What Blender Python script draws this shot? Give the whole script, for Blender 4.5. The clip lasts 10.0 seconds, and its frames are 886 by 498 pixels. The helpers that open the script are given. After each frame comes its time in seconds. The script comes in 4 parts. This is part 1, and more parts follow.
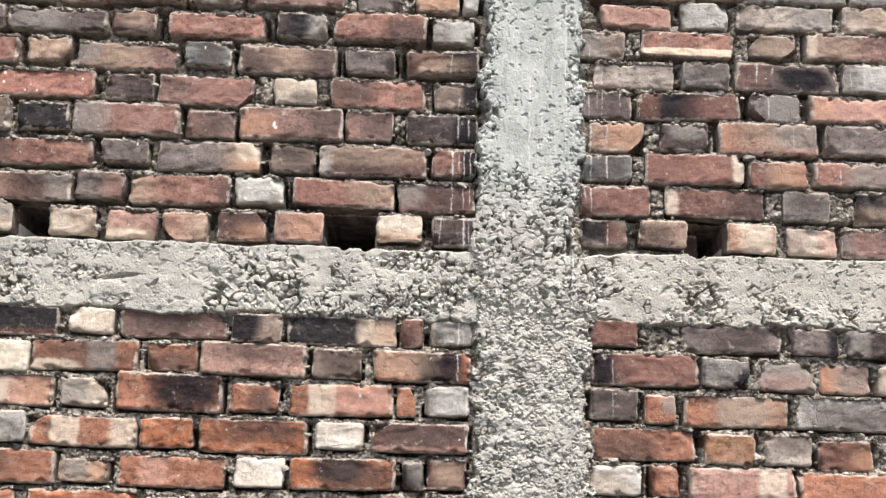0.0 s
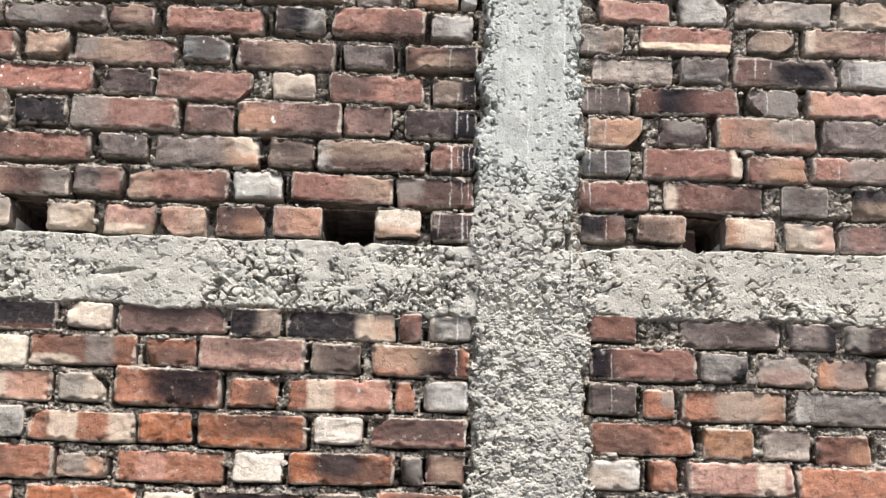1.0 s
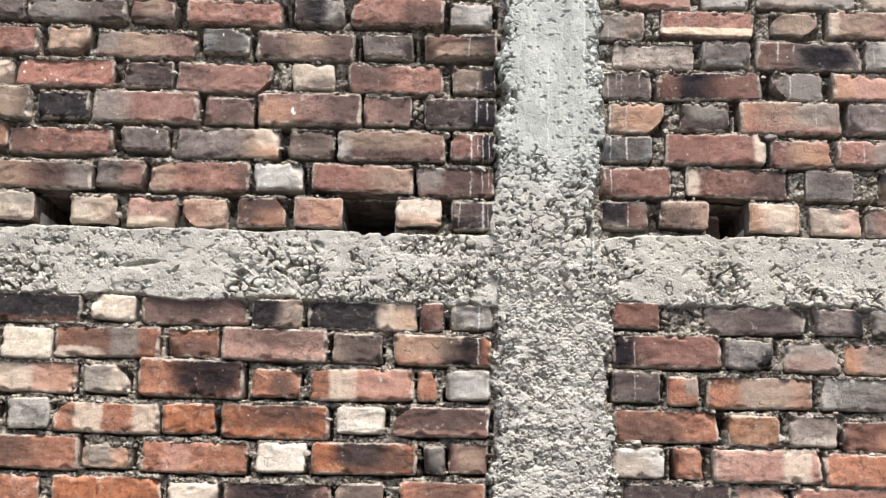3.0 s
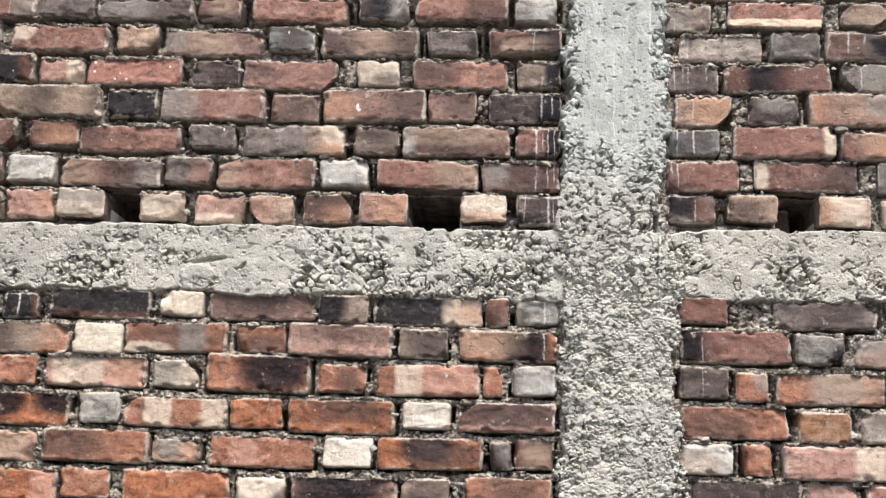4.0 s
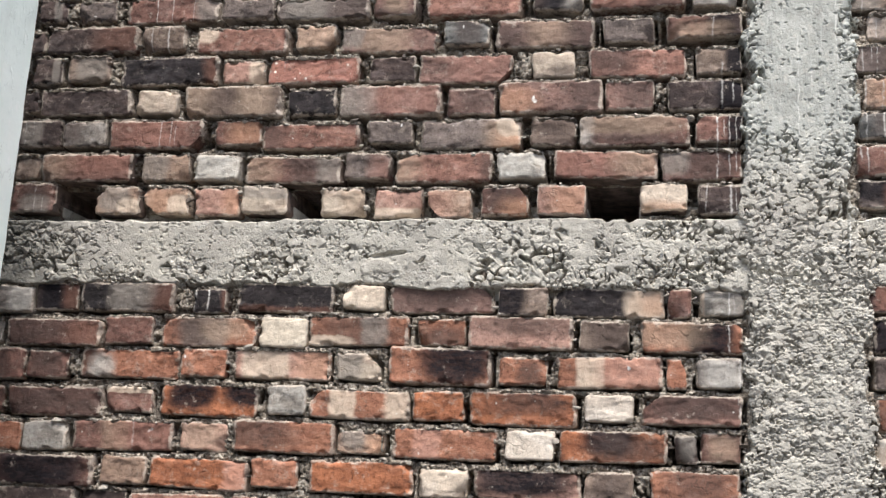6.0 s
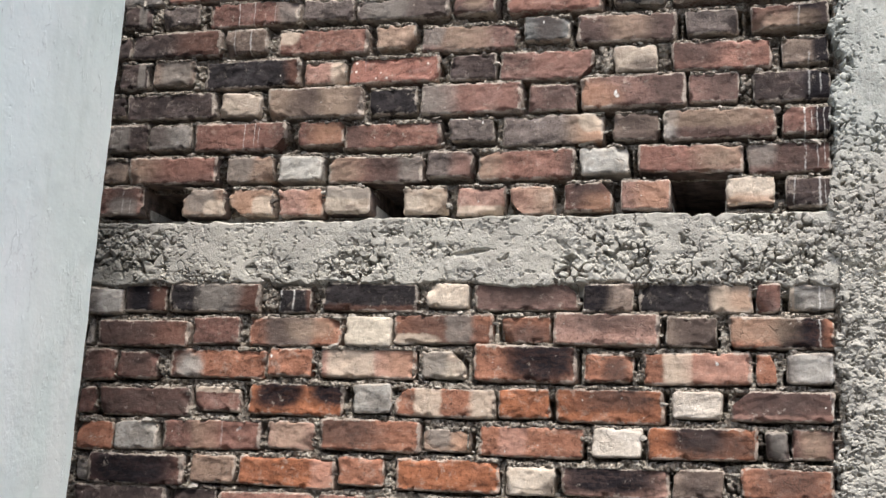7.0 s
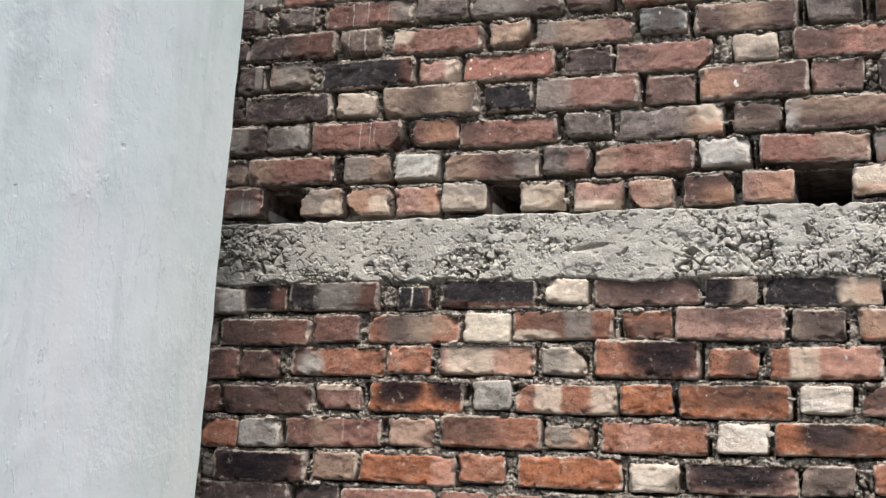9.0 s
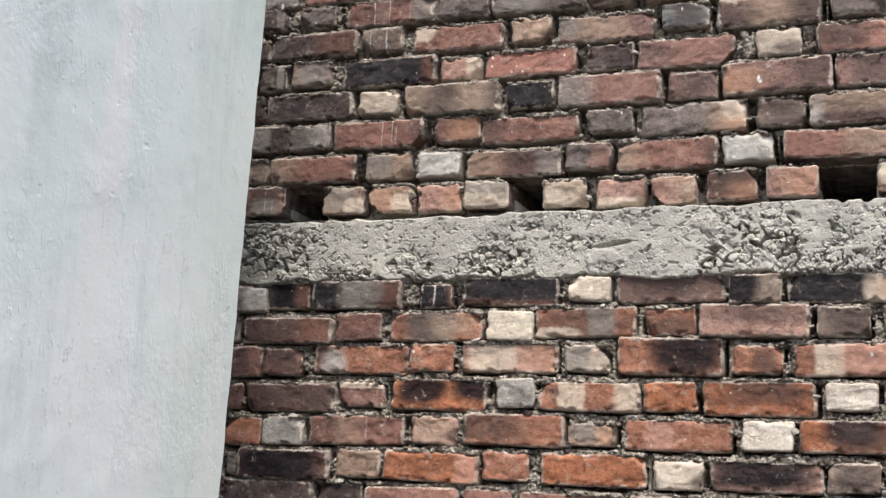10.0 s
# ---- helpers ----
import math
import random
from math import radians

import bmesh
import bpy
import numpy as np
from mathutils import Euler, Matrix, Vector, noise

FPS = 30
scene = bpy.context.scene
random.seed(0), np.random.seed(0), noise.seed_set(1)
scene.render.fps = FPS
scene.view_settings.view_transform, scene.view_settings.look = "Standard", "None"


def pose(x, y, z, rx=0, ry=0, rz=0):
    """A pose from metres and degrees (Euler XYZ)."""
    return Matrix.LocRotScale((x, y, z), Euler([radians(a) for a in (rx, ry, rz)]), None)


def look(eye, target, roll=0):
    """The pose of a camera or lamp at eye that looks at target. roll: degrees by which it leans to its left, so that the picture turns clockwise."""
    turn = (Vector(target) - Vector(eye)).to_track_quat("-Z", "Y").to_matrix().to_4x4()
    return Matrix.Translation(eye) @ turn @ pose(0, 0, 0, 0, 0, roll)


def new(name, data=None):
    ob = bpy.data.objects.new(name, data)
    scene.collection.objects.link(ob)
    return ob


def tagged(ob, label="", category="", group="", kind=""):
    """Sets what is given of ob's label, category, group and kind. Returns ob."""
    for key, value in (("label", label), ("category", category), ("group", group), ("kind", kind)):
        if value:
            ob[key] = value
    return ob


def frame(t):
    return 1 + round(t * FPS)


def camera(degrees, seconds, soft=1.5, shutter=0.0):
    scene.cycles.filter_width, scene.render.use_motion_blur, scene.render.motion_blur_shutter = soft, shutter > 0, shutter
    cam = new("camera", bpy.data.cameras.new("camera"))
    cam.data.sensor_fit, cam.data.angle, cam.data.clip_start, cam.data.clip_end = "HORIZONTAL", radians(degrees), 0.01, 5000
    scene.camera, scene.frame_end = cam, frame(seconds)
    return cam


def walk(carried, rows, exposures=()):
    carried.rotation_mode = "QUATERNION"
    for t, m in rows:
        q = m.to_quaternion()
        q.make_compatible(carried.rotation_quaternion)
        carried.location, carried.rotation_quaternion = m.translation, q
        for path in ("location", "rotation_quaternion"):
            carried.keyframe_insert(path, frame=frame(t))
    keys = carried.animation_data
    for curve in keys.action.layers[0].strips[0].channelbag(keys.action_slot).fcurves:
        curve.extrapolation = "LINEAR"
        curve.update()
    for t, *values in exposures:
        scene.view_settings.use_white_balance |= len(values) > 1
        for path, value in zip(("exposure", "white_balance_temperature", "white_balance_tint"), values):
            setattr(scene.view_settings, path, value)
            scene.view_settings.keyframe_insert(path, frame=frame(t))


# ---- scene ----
# ---- camera ----
cam = camera(39.3, 10.0, soft=1.45)
PATH = [
    (0, (0.0974, -2.5699, 1.5016), (0.1321, -0.6186, 1.9387), 1.82),
    (0.5, (0.0874, -2.5684, 1.5014), (0.1305, -0.6164, 1.9348), 1.80),
    (1, (0.0841, -2.5684, 1.5035), (0.1312, -0.6153, 1.9312), 1.78),
    (1.5, (0.0926, -2.5671, 1.4994), (0.1352, -0.6134, 1.9254), 1.80),
    (2, (0.1134, -2.5650, 1.4944), (0.1410, -0.6110, 1.9202), 1.74),
    (2.2, (0.1162, -2.5639, 1.4922), (0.1426, -0.6099, 1.9177), 1.72),
    (3.3, (0.1316, -2.5579, 1.4802), (0.0838, -0.6042, 1.9056), 1.54),
    (3.5, (0.1344, -2.5568, 1.4780), (0.0651, -0.6038, 1.9032), 1.66),
    (4, (0.1237, -2.5549, 1.4762), (0.0028, -0.6036, 1.8977), 1.91),
    (4.5, (0.1189, -2.5537, 1.4833), (-0.0637, -0.6049, 1.8941), 2.19),
    (5, (0.1174, -2.5508, 1.4855), (-0.1347, -0.6083, 1.8895), 2.37),
    (5.5, (0.1029, -2.5501, 1.4812), (-0.2142, -0.6166, 1.8827), 2.53),
    (6, (0.0918, -2.5499, 1.4768), (-0.2903, -0.6279, 1.8763), 2.58),
    (6.2, (0.0891, -2.5493, 1.4760), (-0.3194, -0.6324, 1.8741), 2.52),
    (7.3, (0.0740, -2.5460, 1.4720), (-0.4622, -0.6594, 1.8636), 2.52),
    (7.5, (0.0713, -2.5453, 1.4713), (-0.4858, -0.6646, 1.8618), 2.51),
    (8, (0.0632, -2.5475, 1.4741), (-0.5338, -0.6780, 1.8593), 2.52),
    (8.5, (0.0534, -2.5485, 1.4743), (-0.5795, -0.6902, 1.8565), 2.46),
    (9, (0.0504, -2.5449, 1.4638), (-0.6152, -0.6991, 1.8508), 2.60),
    (9.5, (0.0456, -2.5449, 1.4611), (-0.6371, -0.7052, 1.8476), 2.58),
    (10, (0.0489, -2.5437, 1.4630), (-0.6499, -0.7093, 1.8461), 2.55),
]
EXPOSURES = [(0.0, 0.60), (3.5, 0.57), (4.5, 0.50), (6.0, 0.37), (7.5, 0.25), (10.0, 0.26)]
walk(cam, [(t, look(eye, target, roll)) for t, eye, target, roll in PATH],
     exposures=EXPOSURES)

# ---- light: an overcast sky, brightest high up in front of the wall ----
SUN_HEIGHT, SUN_SIDE = radians(66), radians(28)
world = bpy.data.worlds.new("overcast_sky")
scene.world = world
world.use_nodes = True
sky = world.node_tree.nodes.new("ShaderNodeTexSky")
sky.sky_type = "NISHITA"
sky.sun_disc = False
sky.sun_elevation, sky.sun_rotation = SUN_HEIGHT, radians(180) - SUN_SIDE
sky.air_density, sky.dust_density, sky.ozone_density = 0.8, 4.0, 0.8
world.node_tree.links.new(sky.outputs[0], world.node_tree.nodes["Background"].inputs[0])
world.node_tree.nodes["Background"].inputs[1].default_value = 0.16
sun = new("sun", bpy.data.lights.new("sun", "SUN"))
sun.data.energy, sun.data.angle, sun.data.color = 4.1, radians(16), (1.0, 0.975, 0.945)
sun.matrix_world = look((2.5 * math.sin(SUN_SIDE), -2.5 * math.cos(SUN_SIDE), 2 + 2.5 * math.tan(SUN_HEIGHT)), (0, 0, 2))


# ---- numeric noise for relief ----
def hashed(i, j, k):
    v = np.sin(i * 127.1 + j * 311.7 + k * 74.7) * 43758.5453
    return v - np.floor(v)


def value_noise(x, y, k=0):
    i, j = np.floor(x), np.floor(y)
    u, v = x - i, y - j
    u, v = u * u * (3 - 2 * u), v * v * (3 - 2 * v)
    a, b = hashed(i, j, k), hashed(i + 1, j, k)
    c, d = hashed(i, j + 1, k), hashed(i + 1, j + 1, k)
    return a + (b - a) * u + (c - a) * v + (a - b - c + d) * u * v


def fractal(x, y, k=0, octaves=4):
    total, size, norm = 0.0, 1.0, 0.0
    for n in range(octaves):
        total = total + size * value_noise(x * 2 ** n + 17.3 * n, y * 2 ** n - 9.1 * n, k + n)
        norm, size = norm + size, size * 0.5
    return total / norm


def cells(x, y, k=0):
    """Scattered points: how much nearer the nearest one is than the second, its own number, and how a facet of its own tilt stands there."""
    i, j = np.floor(x), np.floor(y)
    first, second, own, tilt = np.full(np.shape(x), 9.0), np.full(np.shape(x), 9.0), np.zeros(np.shape(x)), np.zeros(np.shape(x))
    for di in (-1, 0, 1):
        for dj in (-1, 0, 1):
            a, b = i + di, j + dj
            dx, dy = x - a - hashed(a, b, k), y - b - hashed(a, b, k + 5.5)
            d = np.hypot(dx, dy)
            near = d < first
            second = np.where(near, first, np.minimum(second, d))
            own = np.where(near, hashed(a, b, k + 9.1), own)
            tilt = np.where(near, dx * (hashed(a, b, k + 2.2) - 0.5) + dy * (hashed(a, b, k + 3.3) - 0.5), tilt)
            first = np.where(near, d, first)
    return second - first, own, tilt


def ramp(a, b, v):
    s = np.clip((v - a) / (b - a), 0, 1)
    return s * s * (3 - 2 * s)


# ---- materials ----
def srgb(r, g, b, gain=1.0):
    return tuple(min(0.9, gain * ((c / 255 + 0.055) / 1.055) ** 2.4) for c in (r, g, b)) + (1.0,)


class Shader:
    """A node material, put together socket by socket."""

    def __init__(self, name):
        self.material = bpy.data.materials.new(name)
        self.material.use_nodes = True
        self.nodes, self.links = self.material.node_tree.nodes, self.material.node_tree.links
        self.surface = self.nodes["Principled BSDF"]

    def put(self, socket, value):
        if isinstance(value, bpy.types.NodeSocket):
            self.links.new(value, socket)
        else:
            socket.default_value = value

    def math(self, kind, a, b=0.0, c=0.0, clamp=False):
        n = self.nodes.new("ShaderNodeMath")
        n.operation, n.use_clamp = kind, clamp
        for socket, value in zip(n.inputs, (a, b, c)):
            self.put(socket, value)
        return n.outputs[0]

    def step(self, value, low, high, out=(0.0, 1.0)):
        n = self.nodes.new("ShaderNodeMapRange")
        n.interpolation_type = "SMOOTHSTEP"
        for socket, v in zip(n.inputs, (value, low, high, *out)):
            self.put(socket, v)
        return n.outputs[0]

    def mix(self, factor, a, b, kind="MIX"):
        n = self.nodes.new("ShaderNodeMix")
        n.data_type, n.blend_type = "RGBA", kind
        self.put(n.inputs["Factor"], factor)
        self.put(n.inputs[6], a)
        self.put(n.inputs[7], b)
        return n.outputs[2]

    def noise(self, where, scale, detail=4.0, rough=0.55, twist=0.0):
        n = self.nodes.new("ShaderNodeTexNoise")
        self.put(n.inputs["Vector"], where)
        self.put(n.inputs["Scale"], scale)
        n.inputs["Detail"].default_value, n.inputs["Roughness"].default_value = detail, rough
        n.inputs["Distortion"].default_value = twist
        return n.outputs["Fac"]

    def cells(self, where, scale, feature="F1"):
        n = self.nodes.new("ShaderNodeTexVoronoi")
        n.feature = feature
        self.put(n.inputs["Vector"], where)
        n.inputs["Scale"].default_value = scale
        return n.outputs["Distance"]

    def swayed(self, where, scale, by):
        """The place, pushed to and fro by noise in each direction."""
        n = self.nodes.new("ShaderNodeTexNoise")
        self.put(n.inputs["Vector"], where)
        n.inputs["Scale"].default_value, n.inputs["Detail"].default_value = scale, 3.0
        return self.shifted(where, self.stretched(n.outputs["Color"], by, by, by))

    def own_tone(self, where, scale):
        """A shade of its own for each of many small bits."""
        n = self.nodes.new("ShaderNodeTexVoronoi")
        self.put(n.inputs["Vector"], where)
        n.inputs["Scale"].default_value = scale
        return self.split(n.outputs["Color"])[0]

    def stretched(self, where, x, y, z):
        n = self.nodes.new("ShaderNodeVectorMath")
        n.operation = "MULTIPLY"
        self.put(n.inputs[0], where)
        n.inputs[1].default_value = (x, y, z)
        return n.outputs[0]

    def shifted(self, where, by):
        n = self.nodes.new("ShaderNodeVectorMath")
        n.operation = "ADD"
        self.put(n.inputs[0], where)
        self.put(n.inputs[1], by)
        return n.outputs[0]

    def split(self, where):
        n = self.nodes.new("ShaderNodeSeparateXYZ")
        self.put(n.inputs[0], where)
        return n.outputs

    def place(self):
        return self.nodes.new("ShaderNodeNewGeometry").outputs["Position"]

    def finish(self, colour, rough, height, depth, strength=1.0):
        self.put(self.surface.inputs["Base Color"], colour)
        self.put(self.surface.inputs["Roughness"], rough)
        self.surface.inputs["Specular IOR Level"].default_value = 0.25
        bump = self.nodes.new("ShaderNodeBump")
        bump.inputs["Distance"].default_value, bump.inputs["Strength"].default_value = depth, strength
        self.put(bump.inputs["Height"], height)
        self.links.new(bump.outputs[0], self.surface.inputs["Normal"])
        return self.material


# runs of lime water that dripped down the bricks: x, z from, z to, half width in millimetres, how white
LIME = ((0.158, 2.15, 2.30, 2.6, 0.9), (0.183, 2.16, 2.31, 2.0, 0.7), (0.197, 2.17, 2.30, 1.6, 0.6), (0.209, 2.10, 2.33, 2.6, 0.6),
        (0.136, 2.08, 2.15, 2.2, 0.6), (0.186, 2.07, 2.15, 3.6, 0.8), (0.196, 2.08, 2.14, 1.6, 0.6), (0.168, 2.31, 2.42, 2.8, 0.6),
        (0.190, 2.32, 2.40, 2.2, 0.6), (0.172, 2.24, 2.29, 1.6, 0.6), (0.150, 2.44, 2.52, 2.4, 0.35),
        (0.181, 1.79, 1.93, 2.4, 0.9), (0.190, 1.87, 1.92, 2.0, 0.4), (0.203, 1.63, 1.79, 4.2, 0.7),
        (0.457, 2.16, 2.38, 2.2, 0.8), (0.481, 2.36, 2.53, 1.8, 0.6), (0.491, 2.20, 2.37, 2.6, 0.8), (0.494, 2.09, 2.15, 2.4, 0.7),
        (0.445, 2.19, 2.24, 3.0, 0.7), (0.453, 2.38, 2.55, 2.0, 0.5), (0.472, 2.60, 2.67, 5.0, 0.7), (0.470, 2.40, 2.45, 1.6, 0.5), (0.520, 2.40, 2.45, 2.0, 0.4),
        (0.823, 2.47, 2.53, 2.8, 0.8), (0.858, 2.49, 2.52, 3.2, 0.6), (0.848, 2.39, 2.45, 2.2, 0.7), (0.93, 2.38, 2.44, 2.6, 0.4),
        (0.90, 2.32, 2.38, 1.6, 0.5), (1.00, 2.24, 2.31, 2.2, 0.5), (0.94, 2.25, 2.30, 2.6, 0.5), (1.06, 2.46, 2.52, 3.0, 0.5), (1.03, 2.46, 2.52, 1.8, 0.4),
        (0.505, 1.79, 1.86, 2.0, 0.5), (0.505, 1.72, 1.79, 1.6, 0.4),
        (-1.121, 2.53, 2.61, 2.0, 0.8), (-1.082, 2.53, 2.61, 1.6, 0.6), (-1.030, 2.53, 2.61, 1.4, 0.4), (-1.125, 2.46, 2.53, 2.2, 0.6), (-1.085, 2.45, 2.53, 2.8, 0.7),
        (-1.084, 2.23, 2.31, 1.6, 0.7), (-1.058, 2.24, 2.31, 1.4, 0.6), (-1.047, 2.24, 2.31, 1.4, 0.6), (-1.40, 2.23, 2.31, 1.6, 0.4), (-1.42, 2.24, 2.31, 1.4, 0.4),
        (-0.935, 1.86, 1.93, 3.0, 0.95), (-0.966, 1.86, 1.93, 3.4, 0.7), (-1.38, 2.08, 2.15, 2.4, 0.4), (-1.36, 2.08, 2.13, 2.0, 0.4),
        (-1.085, 1.56, 1.63, 3.0, 0.4), (-0.80, 2.41, 2.45, 1.8, 0.3))


def lime_runs(s, where, streaks):
    """White crooked runs with broken stretches."""
    x, _, z = s.split(where)
    sway = s.math("MULTIPLY_ADD", s.noise(s.stretched(where, 0.4, 0, 1.0), 30.0, 3.0), 0.010, -0.005)
    fray = s.math("MULTIPLY_ADD", s.noise(where, 170.0, 4.0, 0.65), 2.4, -0.5)
    broken = s.step(s.noise(s.stretched(where, 2.2, 0, 1.0), 42.0, 4.0, 0.6), 0.36, 0.50)
    mask = 0.0
    for at, low, high, half, most in streaks:
        off = s.math("ABSOLUTE", s.math("SUBTRACT", s.math("ADD", x, sway), at))
        near = s.step(s.math("ADD", s.math("DIVIDE", off, 1.3 * half / 1000), fray), 1.6, 0.5)
        along = s.math("MULTIPLY", s.step(z, low, low + 0.02), s.step(z, high, high - 0.01, (0.0, most)))
        mask = s.math("MAXIMUM", mask, s.math("MULTIPLY", near, along))
    return s.math("MULTIPLY", mask, broken, clamp=True)


BASES = {
    "r": ((170, 120, 103), (138, 96, 82)),
    "v": ((180, 122, 95), (149, 98, 76)),
    "a": ((150, 113, 101), (118, 90, 81)),
    "o": ((184, 115, 79), (155, 95, 66)),
    "x": ((170, 124, 92), (140, 100, 74)),
    "m": ((190, 146, 128), (164, 122, 106)),
    "s": ((178, 124, 107), (156, 106, 92)),
    "q": ((140, 98, 85), (106, 76, 67)),
    "d": ((92, 76, 71), (64, 54, 52)),
    "h": ((134, 119, 111), (98, 87, 82)),
    "k": ((56, 50, 51), (34, 31, 33)),
    "z": ((124, 125, 121), (90, 92, 89)),
    "g": ((154, 146, 137), (120, 112, 105)),
    "t": ((186, 154, 130), (156, 126, 106)),
    "b": ((150, 129, 113), (118, 100, 88)),
    "n": ((190, 174, 158), (158, 141, 128)),
    "p": ((204, 186, 164), (166, 146, 128)),
    "y": ((224, 205, 182), (202, 182, 160)),
    "w": ((224, 209, 190), (206, 190, 172)),
    "e": ((202, 197, 186), (172, 165, 154)),
    "j": ((178, 172, 162), (146, 138, 128)),
}
# patches on a brick: colour, how softly it ends, how far it covers
PATCHES = {
    "K": ((25, 22, 27), 0.36, 0.99), "D": ((78, 66, 62), 0.6, 0.72), "B": ((116, 82, 69), 0.5, 0.6), "G": ((138, 131, 123), 0.28, 0.75), "L": ((184, 179, 171), 0.35, 0.8),
    "P": ((208, 190, 170), 0.18, 0.85), "Y": ((230, 208, 180), 0.14, 0.95), "O": ((186, 142, 114), 0.6, 0.55), "R": ((154, 112, 99), 0.55, 0.5),
    "N": ((192, 150, 134), 0.3, 0.6), "T": ((166, 144, 124), 0.5, 0.6), "W": ((236, 232, 226), 0.4, 0.95),
}
brick_materials = {}


def brick_material(code, streaks=()):
    """The look of a brick: a letter for its firing, then after a colon its patches, each a letter and four digits in ninths
    of the face: middle along and up, half width, half height."""
    if (code, streaks) in brick_materials:
        return brick_materials[code, streaks]
    kind, _, extra = code.partition(":")
    s = Shader("brick_" + kind)
    coords = s.nodes.new("ShaderNodeTexCoord")
    info = s.nodes.new("ShaderNodeObjectInfo")
    offset = s.math("MULTIPLY", info.outputs["Random"], 57.0)
    own = s.shifted(coords.outputs["Object"], offset)
    gx, _, gz = s.split(coords.outputs["Generated"])
    main, second = BASES[kind]
    dull = 0.10 if kind in "vosx" else 0.16
    main, second = ([(1 - dull) * v + dull * sum(c) / 3 for v in c] for c in (main, second))
    pale = kind in "wyep"
    dirty = 0.4 if pale else 1.0
    drawn = s.stretched(own, 0.5, 1.0, 1.0)
    patches = s.noise(drawn, 22.0, 8.0, 0.66, 0.5)
    mottle = s.noise(own, 110.0, 6.0, 0.7)
    grain = s.noise(own, 420.0, 3.0, 0.6)
    drag = s.noise(s.stretched(own, 0.18, 1.0, 1.0), 110.0, 5.0, 0.65, 0.3)
    colour = s.mix(s.step(patches, 0.36, 0.64), srgb(*main), srgb(*second))
    # scorched and pale clouds of the firing
    cloud = s.noise(s.stretched(own, 0.7, 1.0, 1.2), 17.0, 6.0, 0.6, 0.8)
    colour = s.mix(s.step(cloud, 0.54, 0.70, (0.0, 0.55 * dirty)), colour, srgb(*[0.58 * c + 6 for c in second]))
    colour = s.mix(s.step(cloud, 0.45, 0.31, (0.0, 0.5)), colour, srgb(*[min(236, 0.8 * c + 48) for c in main]))
    # each brick was fired to its own tone
    fired = s.math("FRACT", s.math("MULTIPLY", info.outputs["Random"], 13.7))
    colour = s.mix(s.step(fired, 0.5, 1.0, (0.0, 0.16)), colour, srgb(*[0.66 * c for c in second]))
    colour = s.mix(s.step(fired, 0.45, 0.0, (0.0, 0.16)), colour, srgb(*[min(238, 1.16 * c) for c in main]))
    # drag marks of the mould, grit and pores
    knots = s.noise(own, 62.0, 7.0, 0.7, 0.6)
    colour = s.mix(s.step(knots, 0.53, 0.66, (0.0, 0.75 * dirty)), colour, (0.42, 0.41, 0.41, 1.0), "MULTIPLY")
    colour = s.mix(s.step(knots, 0.46, 0.34, (0.0, 0.7)), colour, (1.28, 1.30, 1.32, 1.0), "MULTIPLY")
    colour = s.mix(s.step(drag, 0.55, 0.72, (0.0, 0.4 * dirty)), colour, (0.46, 0.46, 0.46, 1.0), "MULTIPLY")
    colour = s.mix(s.step(drag, 0.43, 0.29, (0.0, 0.45)), colour, (1.3, 1.32, 1.34, 1.0), "MULTIPLY")
    colour = s.mix(s.step(mottle, 0.53, 0.68, (0.0, 0.8 * dirty)), colour, (0.40, 0.40, 0.40, 1.0), "MULTIPLY")
    colour = s.mix(s.step(mottle, 0.44, 0.33, (0.0, 0.8)), colour, (1.36, 1.40, 1.44, 1.0), "MULTIPLY")
    # soot and rain dirt in broad uneven stains over the wall, and pale lime bloom
    spot = s.place()
    soot = s.math("MULTIPLY", s.step(s.noise(spot, 7.5, 6.0, 0.66), 0.48, 0.64), s.step(patches, 0.36, 0.60, (0.2, 1.0)))
    colour = s.mix(s.math("MULTIPLY", soot, 0.22 * dirty), colour, srgb(62, 55, 54))
    bloom = s.step(s.noise(own, 46.0, 9.0, 0.74, 0.4), 0.54, 0.66, (0.0, 0.16 if kind == "k" else 0.34))
    colour = s.mix(bloom, colour, srgb(186, 172, 158))
    stain = s.step(s.noise(drawn, 40.0, 9.0, 0.74, 0.6), 0.54, 0.68, (0.0, 0.5 * dirty))
    colour = s.mix(stain, colour, srgb(56, 48, 47))
    wob_u = s.math("MULTIPLY_ADD", s.noise(own, 30.0, 6.0, 0.62), 0.20, -0.10)
    wob_v = s.math("MULTIPLY_ADD", s.noise(own, 38.0, 6.0, 0.62, 0.4), 0.44, -0.22)
    fleck = s.step(s.math("ADD", mottle, drag), 0.88, 1.14, (1.0, 0.90))
    for n in range(0, len(extra), 5):
        over, soft, most = PATCHES[extra[n]]
        cu, cv, ru, rv = (int(c) / 9 for c in extra[n + 1:n + 5])
        small = ru < 0.15 and rv < 0.15
        crisp = min(1.0, 2.4 * soft)
        across, upward = s.math("MULTIPLY_ADD", wob_u, crisp, gx), s.math("MULTIPLY_ADD", wob_v, crisp, gz)
        du = s.math("DIVIDE", s.math("SUBTRACT", across, cu), 0.018 if small else ru + 0.02)
        dv = s.math("DIVIDE", s.math("SUBTRACT", upward, cv), 0.06 if small else rv + 0.02)
        far = s.math("POWER", s.math("ADD", s.math("POWER", s.math("ABSOLUTE", du), 3.0), s.math("POWER", s.math("ABSOLUTE", dv), 3.0)), 0.3333)
        mask = s.math("MULTIPLY", s.step(far, 1.0 + soft, 1.0 - soft, (0.0, most)), 1.0 if small else fleck)
        colour = s.mix(mask, colour, srgb(*over))
